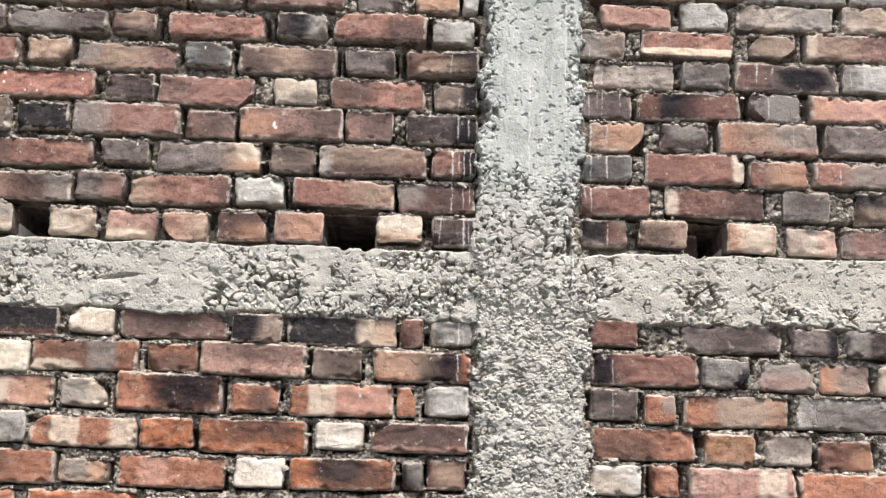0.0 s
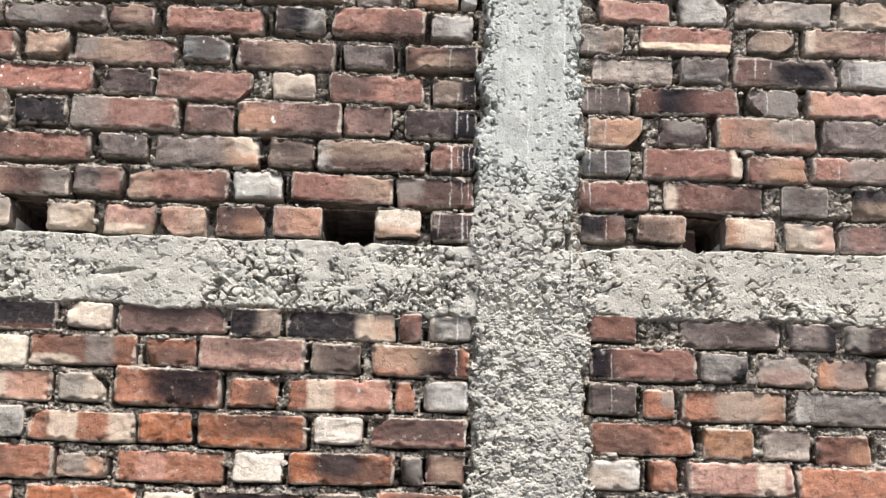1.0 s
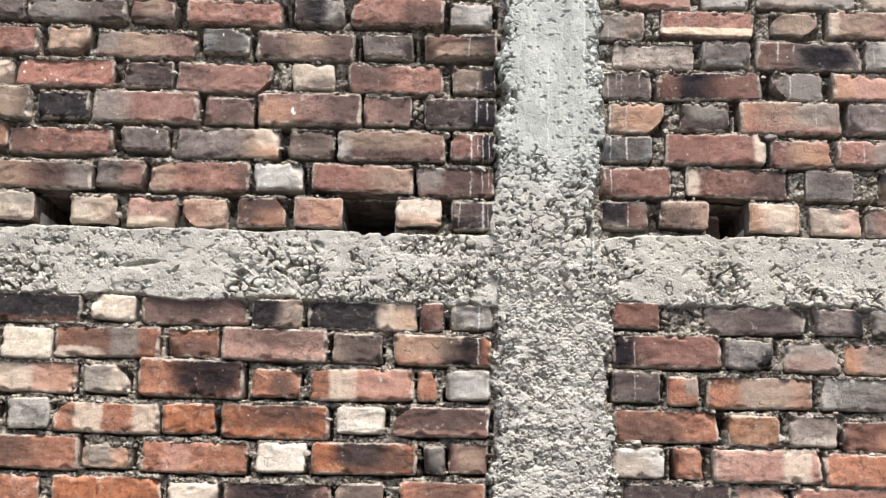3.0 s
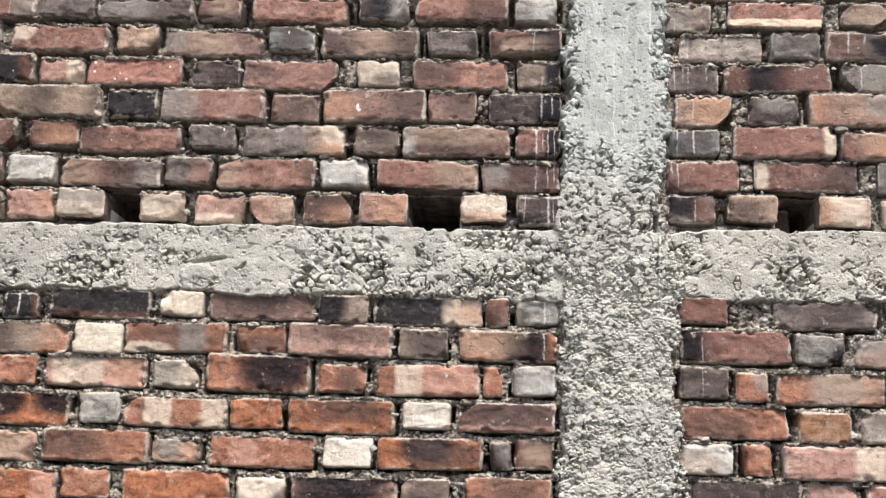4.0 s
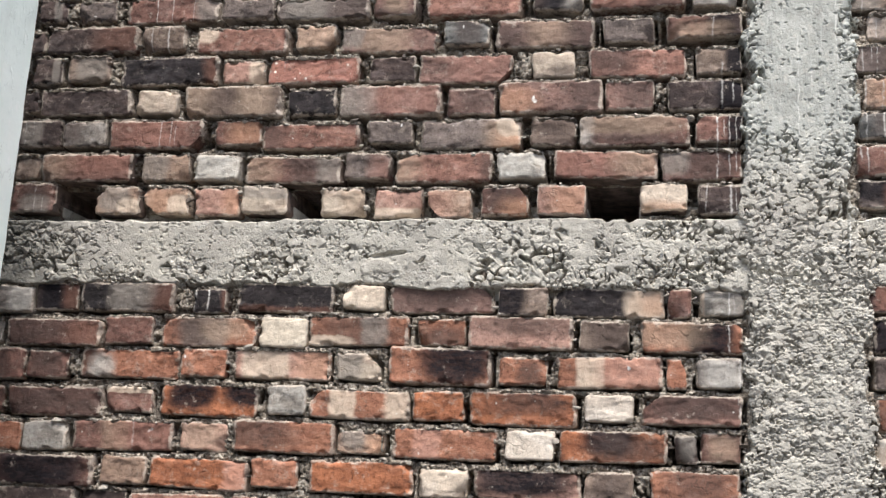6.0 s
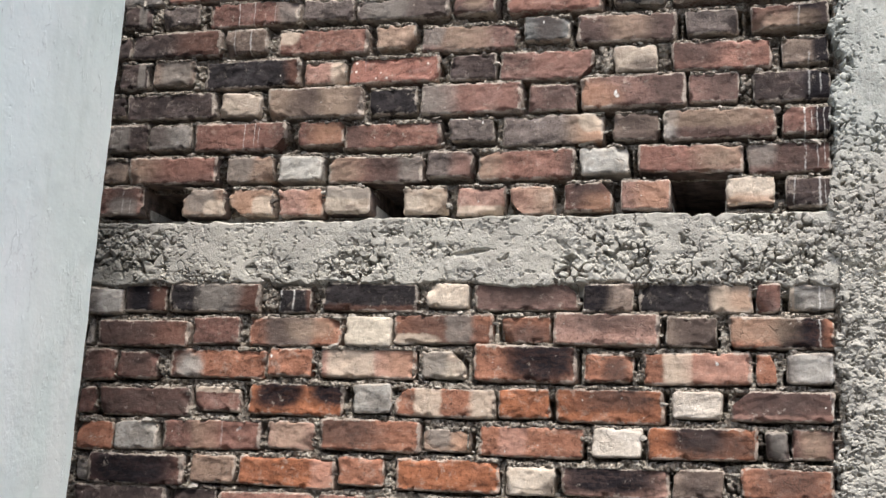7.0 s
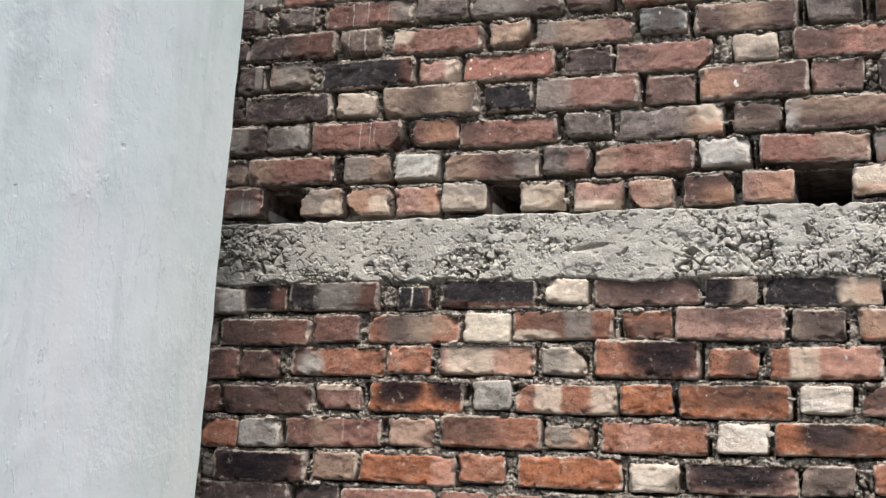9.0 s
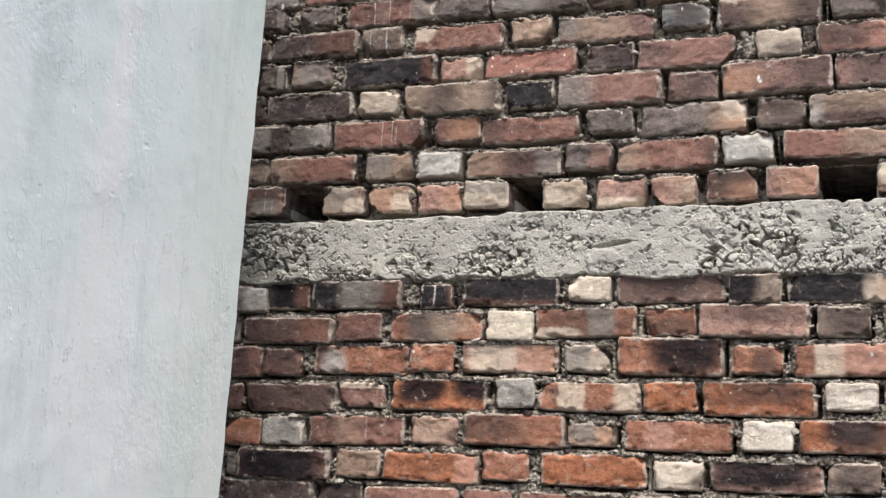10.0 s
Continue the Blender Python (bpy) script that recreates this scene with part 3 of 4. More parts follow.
def beam_skin(x, z):
    """A cast tie beam with smooth stretches, cracks, and pockets where the skin crumbled."""
    beyond = ramp(0.42, 0.52, x)
    low, high = 1.925 + 0.008 * beyond, 2.072 + 0.013 * beyond
    edge = np.minimum(z - low, high - z)
    ragged = (0.024 - 0.012 * ramp(2.0, 2.04, z)) * (fractal(x * 30, z * 30, 81, 4) - 0.5) + 0.010 * (value_noise(x * 7, z * 3, 83) - 0.5)
    broken = 0.8 * fractal(x * 7, z * 11, 91, 3) - 0.05 + 0.14 * ramp(2.02, 1.94, z) - 0.10 * ramp(2.03, 2.07, z) - 0.10 * beyond
    # where the skin has come off most
    worst = 0.0 * x
    for a, b, wide, tall in CRUMBLED:
        out = np.hypot((x - a) / wide, (z - b) / tall)
        broken = broken + 0.30 * ramp(1.0, 0.2, out)
        worst = np.maximum(worst, ramp(1.10, 0.6, out + 1.9 * (fractal(x * 24, z * 24, 99, 4) - 0.5)))
    broken = ramp(0.46, 0.60, broken + 0.24 * (fractal(x * 40, z * 40, 92, 3) - 0.5))
    patch = ramp(0.42, 0.58, fractal(x * 26, z * 26, 94, 3))
    relief = broken * (0.3 + 0.7 * ramp(0.42, 0.58, fractal(x * 36, z * 36, 96, 3))) * (1.2 * bare_stones(x, z, 0.016, 301, 1.0, 0.07) + (0.3 + 0.6 * patch) * bare_stones(x, z, 0.009, 321, 1.0, 0.04))
    # the crumbled pockets are cracked deep into loose lumps
    relief = relief * (1 - 0.45 * worst) + worst * (0.7 * bare_stones(x, z, 0.022, 351, 1.15, 0.03) + 0.2 * bare_stones(x, z, 0.010, 361))
    relief = relief + (1 - broken) * (0.10 + 0.4 * patch) * 0.4 * bare_stones(x, z, 0.006, 331)
    relief = relief + 0.010 * ramp(0.014, 0.002, np.abs(fractal(x * 24, z * 30, 341, 4) - 0.5)) * ramp(0.50, 0.58, fractal(x * 15, z * 15, 97, 2)) * (1 - broken)
    relief = relief + 0.010 * ramp(0.69, 0.73, fractal(x * 85, z * 100, 93, 3)) * (0.3 + 0.7 * broken)
    relief = relief + 0.010 * (fractal(x * 9, z * 16, 95, 4) - 0.5)
    # a slanting torn lip, and a smoother scab under it
    frayed = 1.6 * (fractal(x * 48, z * 48, 98, 4) - 0.5)
    u, v = (x + 0.525) / 0.070, (z - 1.996 - 0.12 * (x + 0.525)) / 0.007
    scab = ramp(1.2, 0.6, np.hypot((x + 0.545) / 0.050, (z - 1.966) / 0.018) + frayed)
    relief = relief * (1 - 0.6 * scab) - 0.002 * scab
    relief = relief + 0.013 * ramp(1.0, 0.3, np.hypot(u, v + 0.5 * u * u) + frayed)
    relief = relief + 0.010 * ramp(0.35, 0.1, np.abs(np.hypot(x + 0.474, 1.3 * (z - 1.988)) / 0.017 - 1)) * ramp(0.50, 0.60, fractal(x * 55, z * 55, 199, 3))
    fall = ramp(0.004, -0.010, edge + ragged)
    y = -0.003 + relief + (0.03 + 0.02 * ramp(2.0, 2.04, z)) * fall
    for a, b, c, d in HOLES:
        y = np.where((x > a) & (x < b) & (z > 2.064 + 0.008 * beyond + 0.02 * value_noise(x * 45, x * 0, 99)), 0.33, y)
    return y, broken * (fall < 0.3)


def beam_relief(x, z):
    return beam_skin(x, z)[0]


column = tagged(sheet("concrete_column", CONCRETE, spread(0.17, 0.50, 0.0014), np.r_[0.0, 0.6, 1.2, spread(1.42, 2.74, 0.0014), 2.95], column_relief, 0.365),
                "rough cast concrete column with ragged edges in the brick wall", "column")
beam = tagged(sheet("tie_beam", CONCRETE, np.r_[-1.9, spread(-1.46, 1.25, 0.0014), 1.5, 2.0], spread(1.90, 2.11, 0.0014), beam_relief, 0.363),
              "cracked and pitted concrete tie beam between brick panels", "beam")


def embedded_stones(owner, skin, box, count, seed):
    """Chips of aggregate that stand out of the concrete where its skin is gone."""
    rnd = np.random.default_rng(seed)
    bm = bmesh.new()
    bmesh.ops.create_icosphere(bm, subdivisions=2, radius=1.0)
    ball = np.array([v.co for v in bm.verts])
    tris = np.array([[v.index for v in f.verts] for f in bm.faces])
    bm.free()
    x, z = rnd.uniform(box[0], box[1], 12 * count), rnd.uniform(box[2], box[3], 12 * count)
    y, bare = skin(x, z)
    keep = np.flatnonzero(rnd.random(12 * count) < bare)[:count]
    verts, faces = [], []
    for n, k in enumerate(keep):
        size = 0.002 + 0.007 * rnd.random() ** 2
        # planes knocked off a ball give an angular chip
        lump = ball.copy()
        for _ in range(6):
            way = rnd.normal(size=3)
            way /= np.linalg.norm(way)
            over = np.maximum(lump @ way - rnd.uniform(0.35, 0.75), 0)
            lump -= over[:, None] * way
        lump = size * lump * rnd.uniform(0.7, 1.4, 3) @ np.array(Euler(rnd.uniform(0, 6.28, 3).tolist()).to_matrix()).T * (1, 0.5, 1)
        verts.append(lump + (x[k], y[k] + 0.25 * size, z[k]))
        faces.append(tris + n * len(ball))
    mesh = bpy.data.meshes.new("aggregate")
    mesh.from_pydata(np.concatenate(verts).tolist(), [], np.concatenate(faces).tolist())
    mesh.materials.append(CONCRETE)
    ob = new("aggregate", mesh)
    ob.parent = owner
    return tagged(ob, kind="stuff")


embedded_stones(column, column_skin, (0.18, 0.49, 1.44, 2.72), 700, 301)
embedded_stones(beam, beam_skin, (-1.45, 1.22, 1.92, 2.08), 480, 302)


# the neighbouring plastered house: its flank comes forward at a right angle and ends half a metre short of the bricks
def plaster_wall():
    ys, zs = np.r_[-3.6, -2.4, spread(-1.35, -0.5, 0.008)], np.r_[0.0, 0.6, 1.2, spread(1.3, 2.7, 0.008), 2.95, 3.4]
    gy, gz = np.meshgrid(ys, zs)
    gx = -1.139 + 0.022 * (gz - 1.9) + 0.004 * (fractal(gy * 3, gz * 3, 101, 3) - 0.5) + 0.0012 * (fractal(gy * 30, gz * 30, 103, 3) - 0.5)
    gy[:, -1] += 0.007 * (fractal(zs * 22, zs * 0, 107, 4) - 0.5)
    front = np.stack([gx, gy, gz], -1).reshape(-1, 3)
    ny, nz = len(ys), len(zs)
    i = np.arange(ny * nz).reshape(nz, ny)
    faces = np.stack([i[:-1, :-1], i[:-1, 1:], i[1:, 1:], i[1:, :-1]], -1).reshape(-1, 4).tolist()
    rim = np.concatenate([i[0, :], i[1:, -1], i[-1, -2::-1], i[-2:0:-1, 0]])
    rear = front[rim].copy()
    rear[:, 0] = -3.4
    n, base = len(rim), len(front)
    faces += [[base + (k + 1) % n, base + k, base + n + k, base + n + (k + 1) % n] for k in range(n)]
    top = ny + nz - 2
    faces += [[base + n + k + 1, base + n + k, base + n + top + ny - 1 - k, base + n + top + ny - 2 - k] for k in range(ny - 1)]
    mesh = bpy.data.meshes.new("wall_5")
    mesh.from_pydata(np.concatenate([front, front[rim], rear]).tolist(), [], faces)
    mesh.polygons.foreach_set("use_smooth", [True] * ((ny - 1) * (nz - 1)) + [False] * (n + ny - 1))
    mesh.materials.append(PLASTER)
    return tagged(new("wall_5", mesh), "pale grey plastered wall with trowel marks meeting the bricks", "wall", kind="structure")


plaster_wall()


def ground():
    bm = bmesh.new()
    bmesh.ops.create_grid(bm, x_segments=8, y_segments=8, size=400)
    mesh = bpy.data.meshes.new("ground")
    bm.to_mesh(mesh)
    bm.free()
    mesh.materials.append(GROUND)
    return tagged(new("ground", mesh), "bare trodden earth in front of the wall", "ground", kind="structure")


ground()


# ---- bricks ----
brick_count = 0
laid, stuffed = {}, {}


CORNERS = {"tl": (-1, 1), "tr": (1, 1), "bl": (-1, -1), "br": (1, -1)}


def brick(wall, code, x, z, wide, high):
    """One worn brick, its face near y = 0: rounded, chipped edges and an uneven face. A look that ends in /tl, /tr, /bl or /br has lost that corner."""
    global brick_count
    brick_count += 1
    k = brick_count * 1.37
    code, *chips = code.split("/")
    rnd = random.Random(brick_count)
    worn = rnd.uniform(0.0022, 0.0046)
    nx, nz = max(10, int(wide / 0.0042)), 17
    us, vs = np.linspace(-1, 1, nx + 1), np.linspace(-1, 1, nz + 1)
    # gather points towards the rim, where the rounding is
    us, vs = np.sign(us) * np.abs(us) ** 0.86, np.sign(vs) * np.abs(vs) ** 0.7
    gu, gv = np.meshgrid(us, vs)
    px, pz = gu * wide / 2, gv * high / 2
    # rounded corners
    radius = rnd.uniform(0.005, 0.012)
    cx, cz = np.clip(px, -wide / 2 + radius, wide / 2 - radius), np.clip(pz, -high / 2 + radius, high / 2 - radius)
    dx, dz = px - cx, pz - cz
    far = np.maximum(np.hypot(dx, dz), 1e-6)
    reach = np.maximum(np.abs(dx), np.abs(dz))
    px, pz = cx + dx * reach / far, cz + dz * reach / far
    for lost in chips:
        su, sv = CORNERS[lost]
        reach_x, reach_z = min(0.034, 0.28 * wide), 0.5 * high
        a, b = (wide / 2 - su * px) / reach_x, (high / 2 - sv * pz) / reach_z
        push = np.maximum(0, 1 - a - b + 0.25 * (fractal(px * 50, pz * 50 + k, 19, 3) - 0.5)) / 2
        px, pz = px - su * push * reach_x, pz - sv * push * reach_z
    rim = np.maximum(np.abs(gu) ** 1.0 - (1 - 2 * worn / wide), 0) / (2 * worn / wide)
    rim = np.maximum(rim, np.maximum(np.abs(gv) - (1 - 2 * worn / high), 0) / (2 * worn / high))
    wander = np.maximum(np.abs(gu) ** 6, np.abs(gv) ** 3)
    # out of square a little, with crumbling outlines
    px, pz = px + gv * rnd.uniform(-0.003, 0.003), pz + gu * rnd.uniform(-0.002, 0.002) * (wide / 0.1) ** 0.5
    px = px + wander * (0.0055 * (fractal(px * 70 + k, pz * 90, 5, 4) - 0.5))
    pz = pz + wander * (0.0042 * (fractal(px * 75 - k, pz * 75, 7, 4) - 0.5) + 0.003 * (fractal(px * 14 - k, pz, 8, 2) - 0.5))
    py = 0.0034 * rim ** 2 + 0.0022 * (fractal(px * 34 + k, pz * 44, 9, 4) - 0.5) + 0.003 * (fractal(px * 7 + k, pz * 9, 10, 2) - 0.5)
    # flakes that came off the face, and bites out of the arrises
    py = py + 0.0016 * ramp(0.56, 0.60, fractal(px * 17 + k, pz * 30, 21, 4)) + 0.0012 * ramp(0.61, 0.65, fractal(px * 60 + k, pz * 75, 23, 3))
    near = np.minimum(wide / 2 - np.abs(px), high / 2 - np.abs(pz))
    py = py + 0.009 * ramp(0.006, 0.001, near + 0.040 * (0.68 - fractal(px * 52 - k, pz * 52, 25, 3)))
    py = py + 0.010 * ramp(0.66, 0.82, fractal(px * 16 - k, pz * 20, 13, 3)) * ramp(0.2, 0.9, wander)
    # a knocked-off corner on some
    if rnd.random() < 0.4:
        su, sv = rnd.choice((-1, 1)), rnd.choice((-1, 1))
        chip = ramp(rnd.uniform(0.02, 0.04), 0.0, np.hypot(wide / 2 - su * px, high / 2 - sv * pz) + 0.012 * (fractal(px * 60, pz * 60 + k, 15, 2) - 0.5))
        py = py + 0.018 * chip
    front = np.stack([px, py, pz], -1).reshape(-1, 3)
    i = np.arange(front.shape[0]).reshape(nz + 1, nx + 1)
    faces = np.stack([i[:-1, :-1], i[:-1, 1:], i[1:, 1:], i[1:, :-1]], -1).reshape(-1, 4).tolist()
    edge = np.concatenate([i[0, :], i[1:, -1], i[-1, -2::-1], i[-2:0:-1, 0]])
    n, base = len(edge), len(front)
    back = front[edge].copy()
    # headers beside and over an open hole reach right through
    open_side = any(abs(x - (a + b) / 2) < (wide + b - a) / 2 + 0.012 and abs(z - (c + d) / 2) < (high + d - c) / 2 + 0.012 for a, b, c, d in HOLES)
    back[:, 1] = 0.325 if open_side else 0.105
    # the sides have points of their own, so that the arris stays crisp
    faces += [[base + (m + 1) % n, base + m, base + n + m, base + n + (m + 1) % n] for m in range(n)]
    faces.append([base + n + m for m in range(n)])
    mesh = bpy.data.meshes.new("brick")
    mesh.from_pydata(np.concatenate([front, front[edge], back]).tolist(), [], faces)
    mesh.polygons.foreach_set("use_smooth", [True] * (nx * nz + n) + [False])
    streaks = tuple(r for r in LIME if abs(r[0] - x) < wide / 2 + 0.004 and r[1] < z + high / 2 and r[2] > z - high / 2)
    mesh.materials.append(brick_material(code, streaks))
    # sides towards a hole take the darkened colour, shade painted in
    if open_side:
        mesh.materials.append(HOLE_SHADE)
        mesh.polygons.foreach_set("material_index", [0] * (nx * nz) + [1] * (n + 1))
    ob = new("brick", mesh)
    ob.parent = wall
    laid.setdefault(wall.name, []).append((x, z, wide, high))
    ob.matrix_basis = pose(x, rnd.uniform(-0.006, 0.005), z, rnd.uniform(-1.5, 1.5), rnd.uniform(-0.7, 0.7), rnd.uniform(-1.2, 1.2))
    return ob


# how much wider the joints above and below the bricks of a panel are than the plan says, and those between them
OPEN = {"wall_1": (0.007, 0.004), "wall_2": (0.006, 0.004), "wall_3": (0.003, 0.003), "wall_4": (0.003, 0.003)}


def course(wall, x, z, plan):
    """Lays one course from x on. Each brick of the plan: its look, then in millimetres the joint before it,
    its width, how far its middle lies above the line, and its height."""
    for item in plan.split(";"):
        code, joint, wide, rise, high = item.split()
        if 24 < int(joint) < 60:
            stuffed.setdefault(wall.name, []).append((x + int(joint) / 2000, z, int(joint) / 1000, 0.06))
        x += int(joint) / 1000
        if code == "c":
            stuffed.setdefault(wall.name, []).append((x + int(wide) / 2000, z, int(wide) / 1000 + 0.006, 0.05))
            x += int(wide) / 1000
            continue
        brick(wall, code, x + int(wide) / 2000, z + int(rise) / 1000, int(wide) / 1000 - OPEN[wall.name][1], int(high) / 1000 - OPEN[wall.name][0])
        x += int(wide) / 1000
    return x


def run_on(wall, x, end, z, seed, looks="rrrdbmgt"):
    """Goes on with a course in plain bond, alternating long and short faces."""
    rnd = random.Random(seed)
    long = rnd.random() < 0.5
    while x < end:
        x += rnd.uniform(0.008, 0.018)
        wide = rnd.uniform(0.215, 0.23) if long else rnd.uniform(0.102, 0.11)
        high = rnd.uniform(0.063, 0.071)
        brick(wall, rnd.choice(looks), x + wide / 2, z + rnd.uniform(-0.003, 0.003), wide, high)
        x, long = x + wide, not long


# panel above the beam, from the plastered wall to the column
run_on(wall_1, -1.45, -0.66, 2.646, 5, "rrdbg")
course(wall_1, -0.634, 2.646, "r 0 191 0 66; b 13 113 0 66; a 6 220 0 66; h 25 101 0 66; t:O5545 29 101 0 64; j:L5555 5 38 0 66")
course(wall_1, -1.425, 2.571, "d:G6516 0 77 10 63; h 25 102 4 58; q:G9529 25 227 1 66; h 8 126 -2 56; h:G3626D7425 2 224 -6 55; a:D5162T5624 5 102 -3 58; r 24 215 -7 61; g:K3536D0529 24 112 -1 64; r:D7324 13 208 3 70; g:L7535 10 96 -2 60")
course(wall_1, -1.437, 2.495, "d 0 40 5 61; d:B8436 2 235 9 69; b 6 110 6 67; r:P1814 24 224 -2 67; t:D9122/br 16 97 1 63; a:T4529G1715 10 223 -10 67; z:D5535W4611 15 104 1 63; a:T5629D8427D1324 12 217 -7 70; h 17 112 -1 60; q:K7527D9519T4234 23 161 1 56")
course(wall_1, -1.423, 2.42, "d:G7515 0 78 11 73; b:G5535 10 111 14 67; k:B9518 27 238 2 73; m:P8527 9 104 -3 60; s 7 214 -2 67; d 23 108 -5 66; a:R6535/br 5 212 -9 72; p:D7232 38 98 -2 65; r:D2625 27 209 -3 71; b:K8529 17 97 -1 64")
course(wall_1, -1.438, 2.345, "d 0 38 12 57; d 4 233 6 70; p 11 105 1 62; b:T1526D4525T7526D9518 13 235 1 79; k 10 116 -3 67; a:G1527R6536 6 233 -3 77; a:D6635 13 108 -10 67; a:O1324W3411D8525 5 227 -2 79; a:D6535 2 107 1 73; d:K8528 25 160 -3 72")
course(wall_1, -1.441, 2.268, "d:G3525 0 110 8 70; g:D2624 3 110 5 66; q:R4535/br 7 231 2 73; q:O6434 24 112 4 65; r:D1519 0 229 -5 66; h:W7711 16 105 0 58; h:T8527O9225P8713 18 222 -6 72; b:D5546 17 101 -3 68; q:L0518D4535T4743 5 235 -3 73; q:K8527 9 98 -1 67")
course(wall_1, -1.44, 2.191, "b 0 60 7 60; q:T1528D5132R6535 7 227 2 71; t:G2636 21 117 1 68; e 12 107 1 66; q:T1526D6526G9528 12 224 -7 67; h:R7325 6 105 1 66; r:T0528D9316 10 218 -3 72; e 8 105 1 66; q:T7625R2535 18 220 -1 66; q:D5536G1725 5 167 -2 72")
course(wall_1, -1.44, 2.114, "q:D5525G5233 0 111 9 76; t:G4635P7223/tl 97 111 2 71; t:O4435P7323/bl 6 112 2 71; m:O8425 12 107 -2 72; p:G5762 3 112 1 70; p:T7535 70 105 -4 68; m:P5162 19 110 -6 70; t:R2435/bl 10 98 -8 71; q:D4735O7233/tr 18 106 -1 70; m:O6435 15 107 0 73; y:O5162 109 101 6 66; d 17 108 -1 69")
# panel above the beam, beyond the column
course(wall_2, 0.476, 2.631, "m:R6535 0 161 -10 56; j 19 108 -1 70; n:D0815G7425 16 219 3 64; p:T7535 19 127 7 67")
course(wall_2, 0.43, 2.561, "b:G2536 0 104 -8 67; r:Y5291 32 207 -2 64; b:T5535/tl/br 34 107 2 58; a:P0519T3524 22 193 8 67")
course(wall_2, 0.461, 2.49, "n 0 182 -6 63; g:D5744 15 107 1 64; h:B1528D6534K6423 9 232 1 70; g:L6536 6 113 4 73")
course(wall_2, 0.431, 2.418, "h:D5535 0 117 -4 65; d:B1425K4526R8434 9 230 -1 69; h:G6535/bl 22 110 2 69; m:N6545O1516 18 210 2 65")
course(wall_2, 0.45, 2.346, "t:O6535/br 0 123 -6 73; d:G5733 34 108 0 69; r:O0518T5634G8634 21 218 2 79; h 15 149 5 75")
course(wall_2, 0.438, 2.271, "z:D5535 0 110 -1 62; q:R4545P9516 25 221 4 74; q:T5525O7434 6 129 -4 66; r:G8549 12 186 2 61")
course(wall_2, 0.432, 2.199, "q:R6535 0 156 -3 72; q:P0519D8425 27 222 1 69; g:D5545 35 104 0 72; k:T5283 55 92 1 76")
course(wall_2, 0.435, 2.124, "h:K3634B7325 0 103 2 65; t:D3434 22 107 4 64; t:P5535O1425 81 109 -1 71; p:N8525 22 110 -3 65; h:R5535 8 110 -3 68")
run_on(wall_2, 0.44, 1.2, 2.703, 8, "rdbg")
set_back = brick(wall_2, "q:D5555", 0.690, 2.113, 0.036, 0.074)
set_back.matrix_basis = pose(0.690, 0.09, 2.113)
# panel under the beam, from the plastered wall to the column
course(wall_3, -1.441, 1.894, "g:L6535 0 88 -7 64; d:K4536B8525 2 104 0 66; k:G5528B9528 6 226 0 68; c 5 33 -6 58; k:B9418 5 78 -6 57; k:B5171 24 220 2 65; y 20 94 6 56; a:D4645/tr 10 227 4 62; b:K1649 7 105 0 62; k:P8529O9423 8 232 1 64; q 5 49 1 63; j:P0519 14 93 3 55")
course(wall_3, -1.442, 1.822, "g 0 20 -11 53; q:D2546B8425 9 232 -10 63; q 8 114 -3 64; v:G4528D3525T6523 18 222 -2 68; y 6 108 -1 68; v:D4536G6516P1132 2 222 5 66; v:D5244 15 107 6 61; m:D5743 6 221 7 70; b:D5535 11 104 4 65; v:K6527T2634 22 206 3 67")
course(wall_3, -1.441, 1.749, "q:D2539 0 83 -9 73; q:D4635 5 100 -9 64; v:D1518L2215 28 231 -3 66; v:W1611 5 106 2 64; m:P3529O8525 14 220 3 66; p:G2636/tr 13 98 2 60; v:K6636 16 221 7 81; v:D6325 14 103 0 61; v:P3519N7535W6611 16 219 1 68; v/tr 5 43 1 65; g:L5535 16 95 5 64")
course(wall_3, -1.444, 1.67, "q 0 41 -11 62; q:D5554 10 227 -11 68; q:P5891 9 109 -3 58; o:K3725K8724 20 222 0 72; j 21 87 6 65; v:P3519P9529/tl 6 221 0 64; o 6 109 2 65; o:D5734 10 224 1 73; w 14 101 8 58; q:N5181D5746/tl 16 199 8 63")
course(wall_3, -1.443, 1.594, "v 0 94 -13 70; j 3 107 -11 67; q:T4519W7611R7535 12 233 -5 68; m:T4545 16 111 -1 64; v:D2635 10 227 3 71; t:O8325G3725 4 104 -3 50; v:N3519 17 221 0 67; w 16 102 4 63; o:K4725D6434 9 220 6 67; d:G5736 11 46 7 60; q:T5435 4 82 11 64")
course(wall_3, -1.434, 1.516, "g 0 30 -15 50; q:K4546 2 234 -8 71; t 14 108 -1 65; o:N8518 5 224 -2 67; v 6 105 5 64; o 25 223 3 71; y 12 103 -1 63; m:K4645 13 220 2 63; b:D5535 5 100 5 61; v:D5635 32 178 11 63")
run_on(wall_3, -1.45, 0.0, 1.437, 11, "rrmtd")
# panel under the beam, beyond the column
course(wall_4, 0.452, 1.906, "q:B5545D0519 0 107 3 59; c 7 38 1 29; c 5 37 0 39; h:D5535 5 212 -2 62; h:K9529 18 102 -1 60; d:G2625 14 111 -2 61")
course(wall_4, 0.458, 1.83, "q:K0528R6635 0 228 5 71; g:K9135/br 7 103 3 63; n:G4745R4243/tr 15 121 0 65; v:G6545O1425 6 110 -2 66; p 15 77 -4 65")
course(wall_4, 0.459, 1.756, "h:D5545 0 100 4 66; v:G8734 11 67 -2 64; v:G5526T6535 16 221 -2 68; j:D6344 14 225 -1 70")
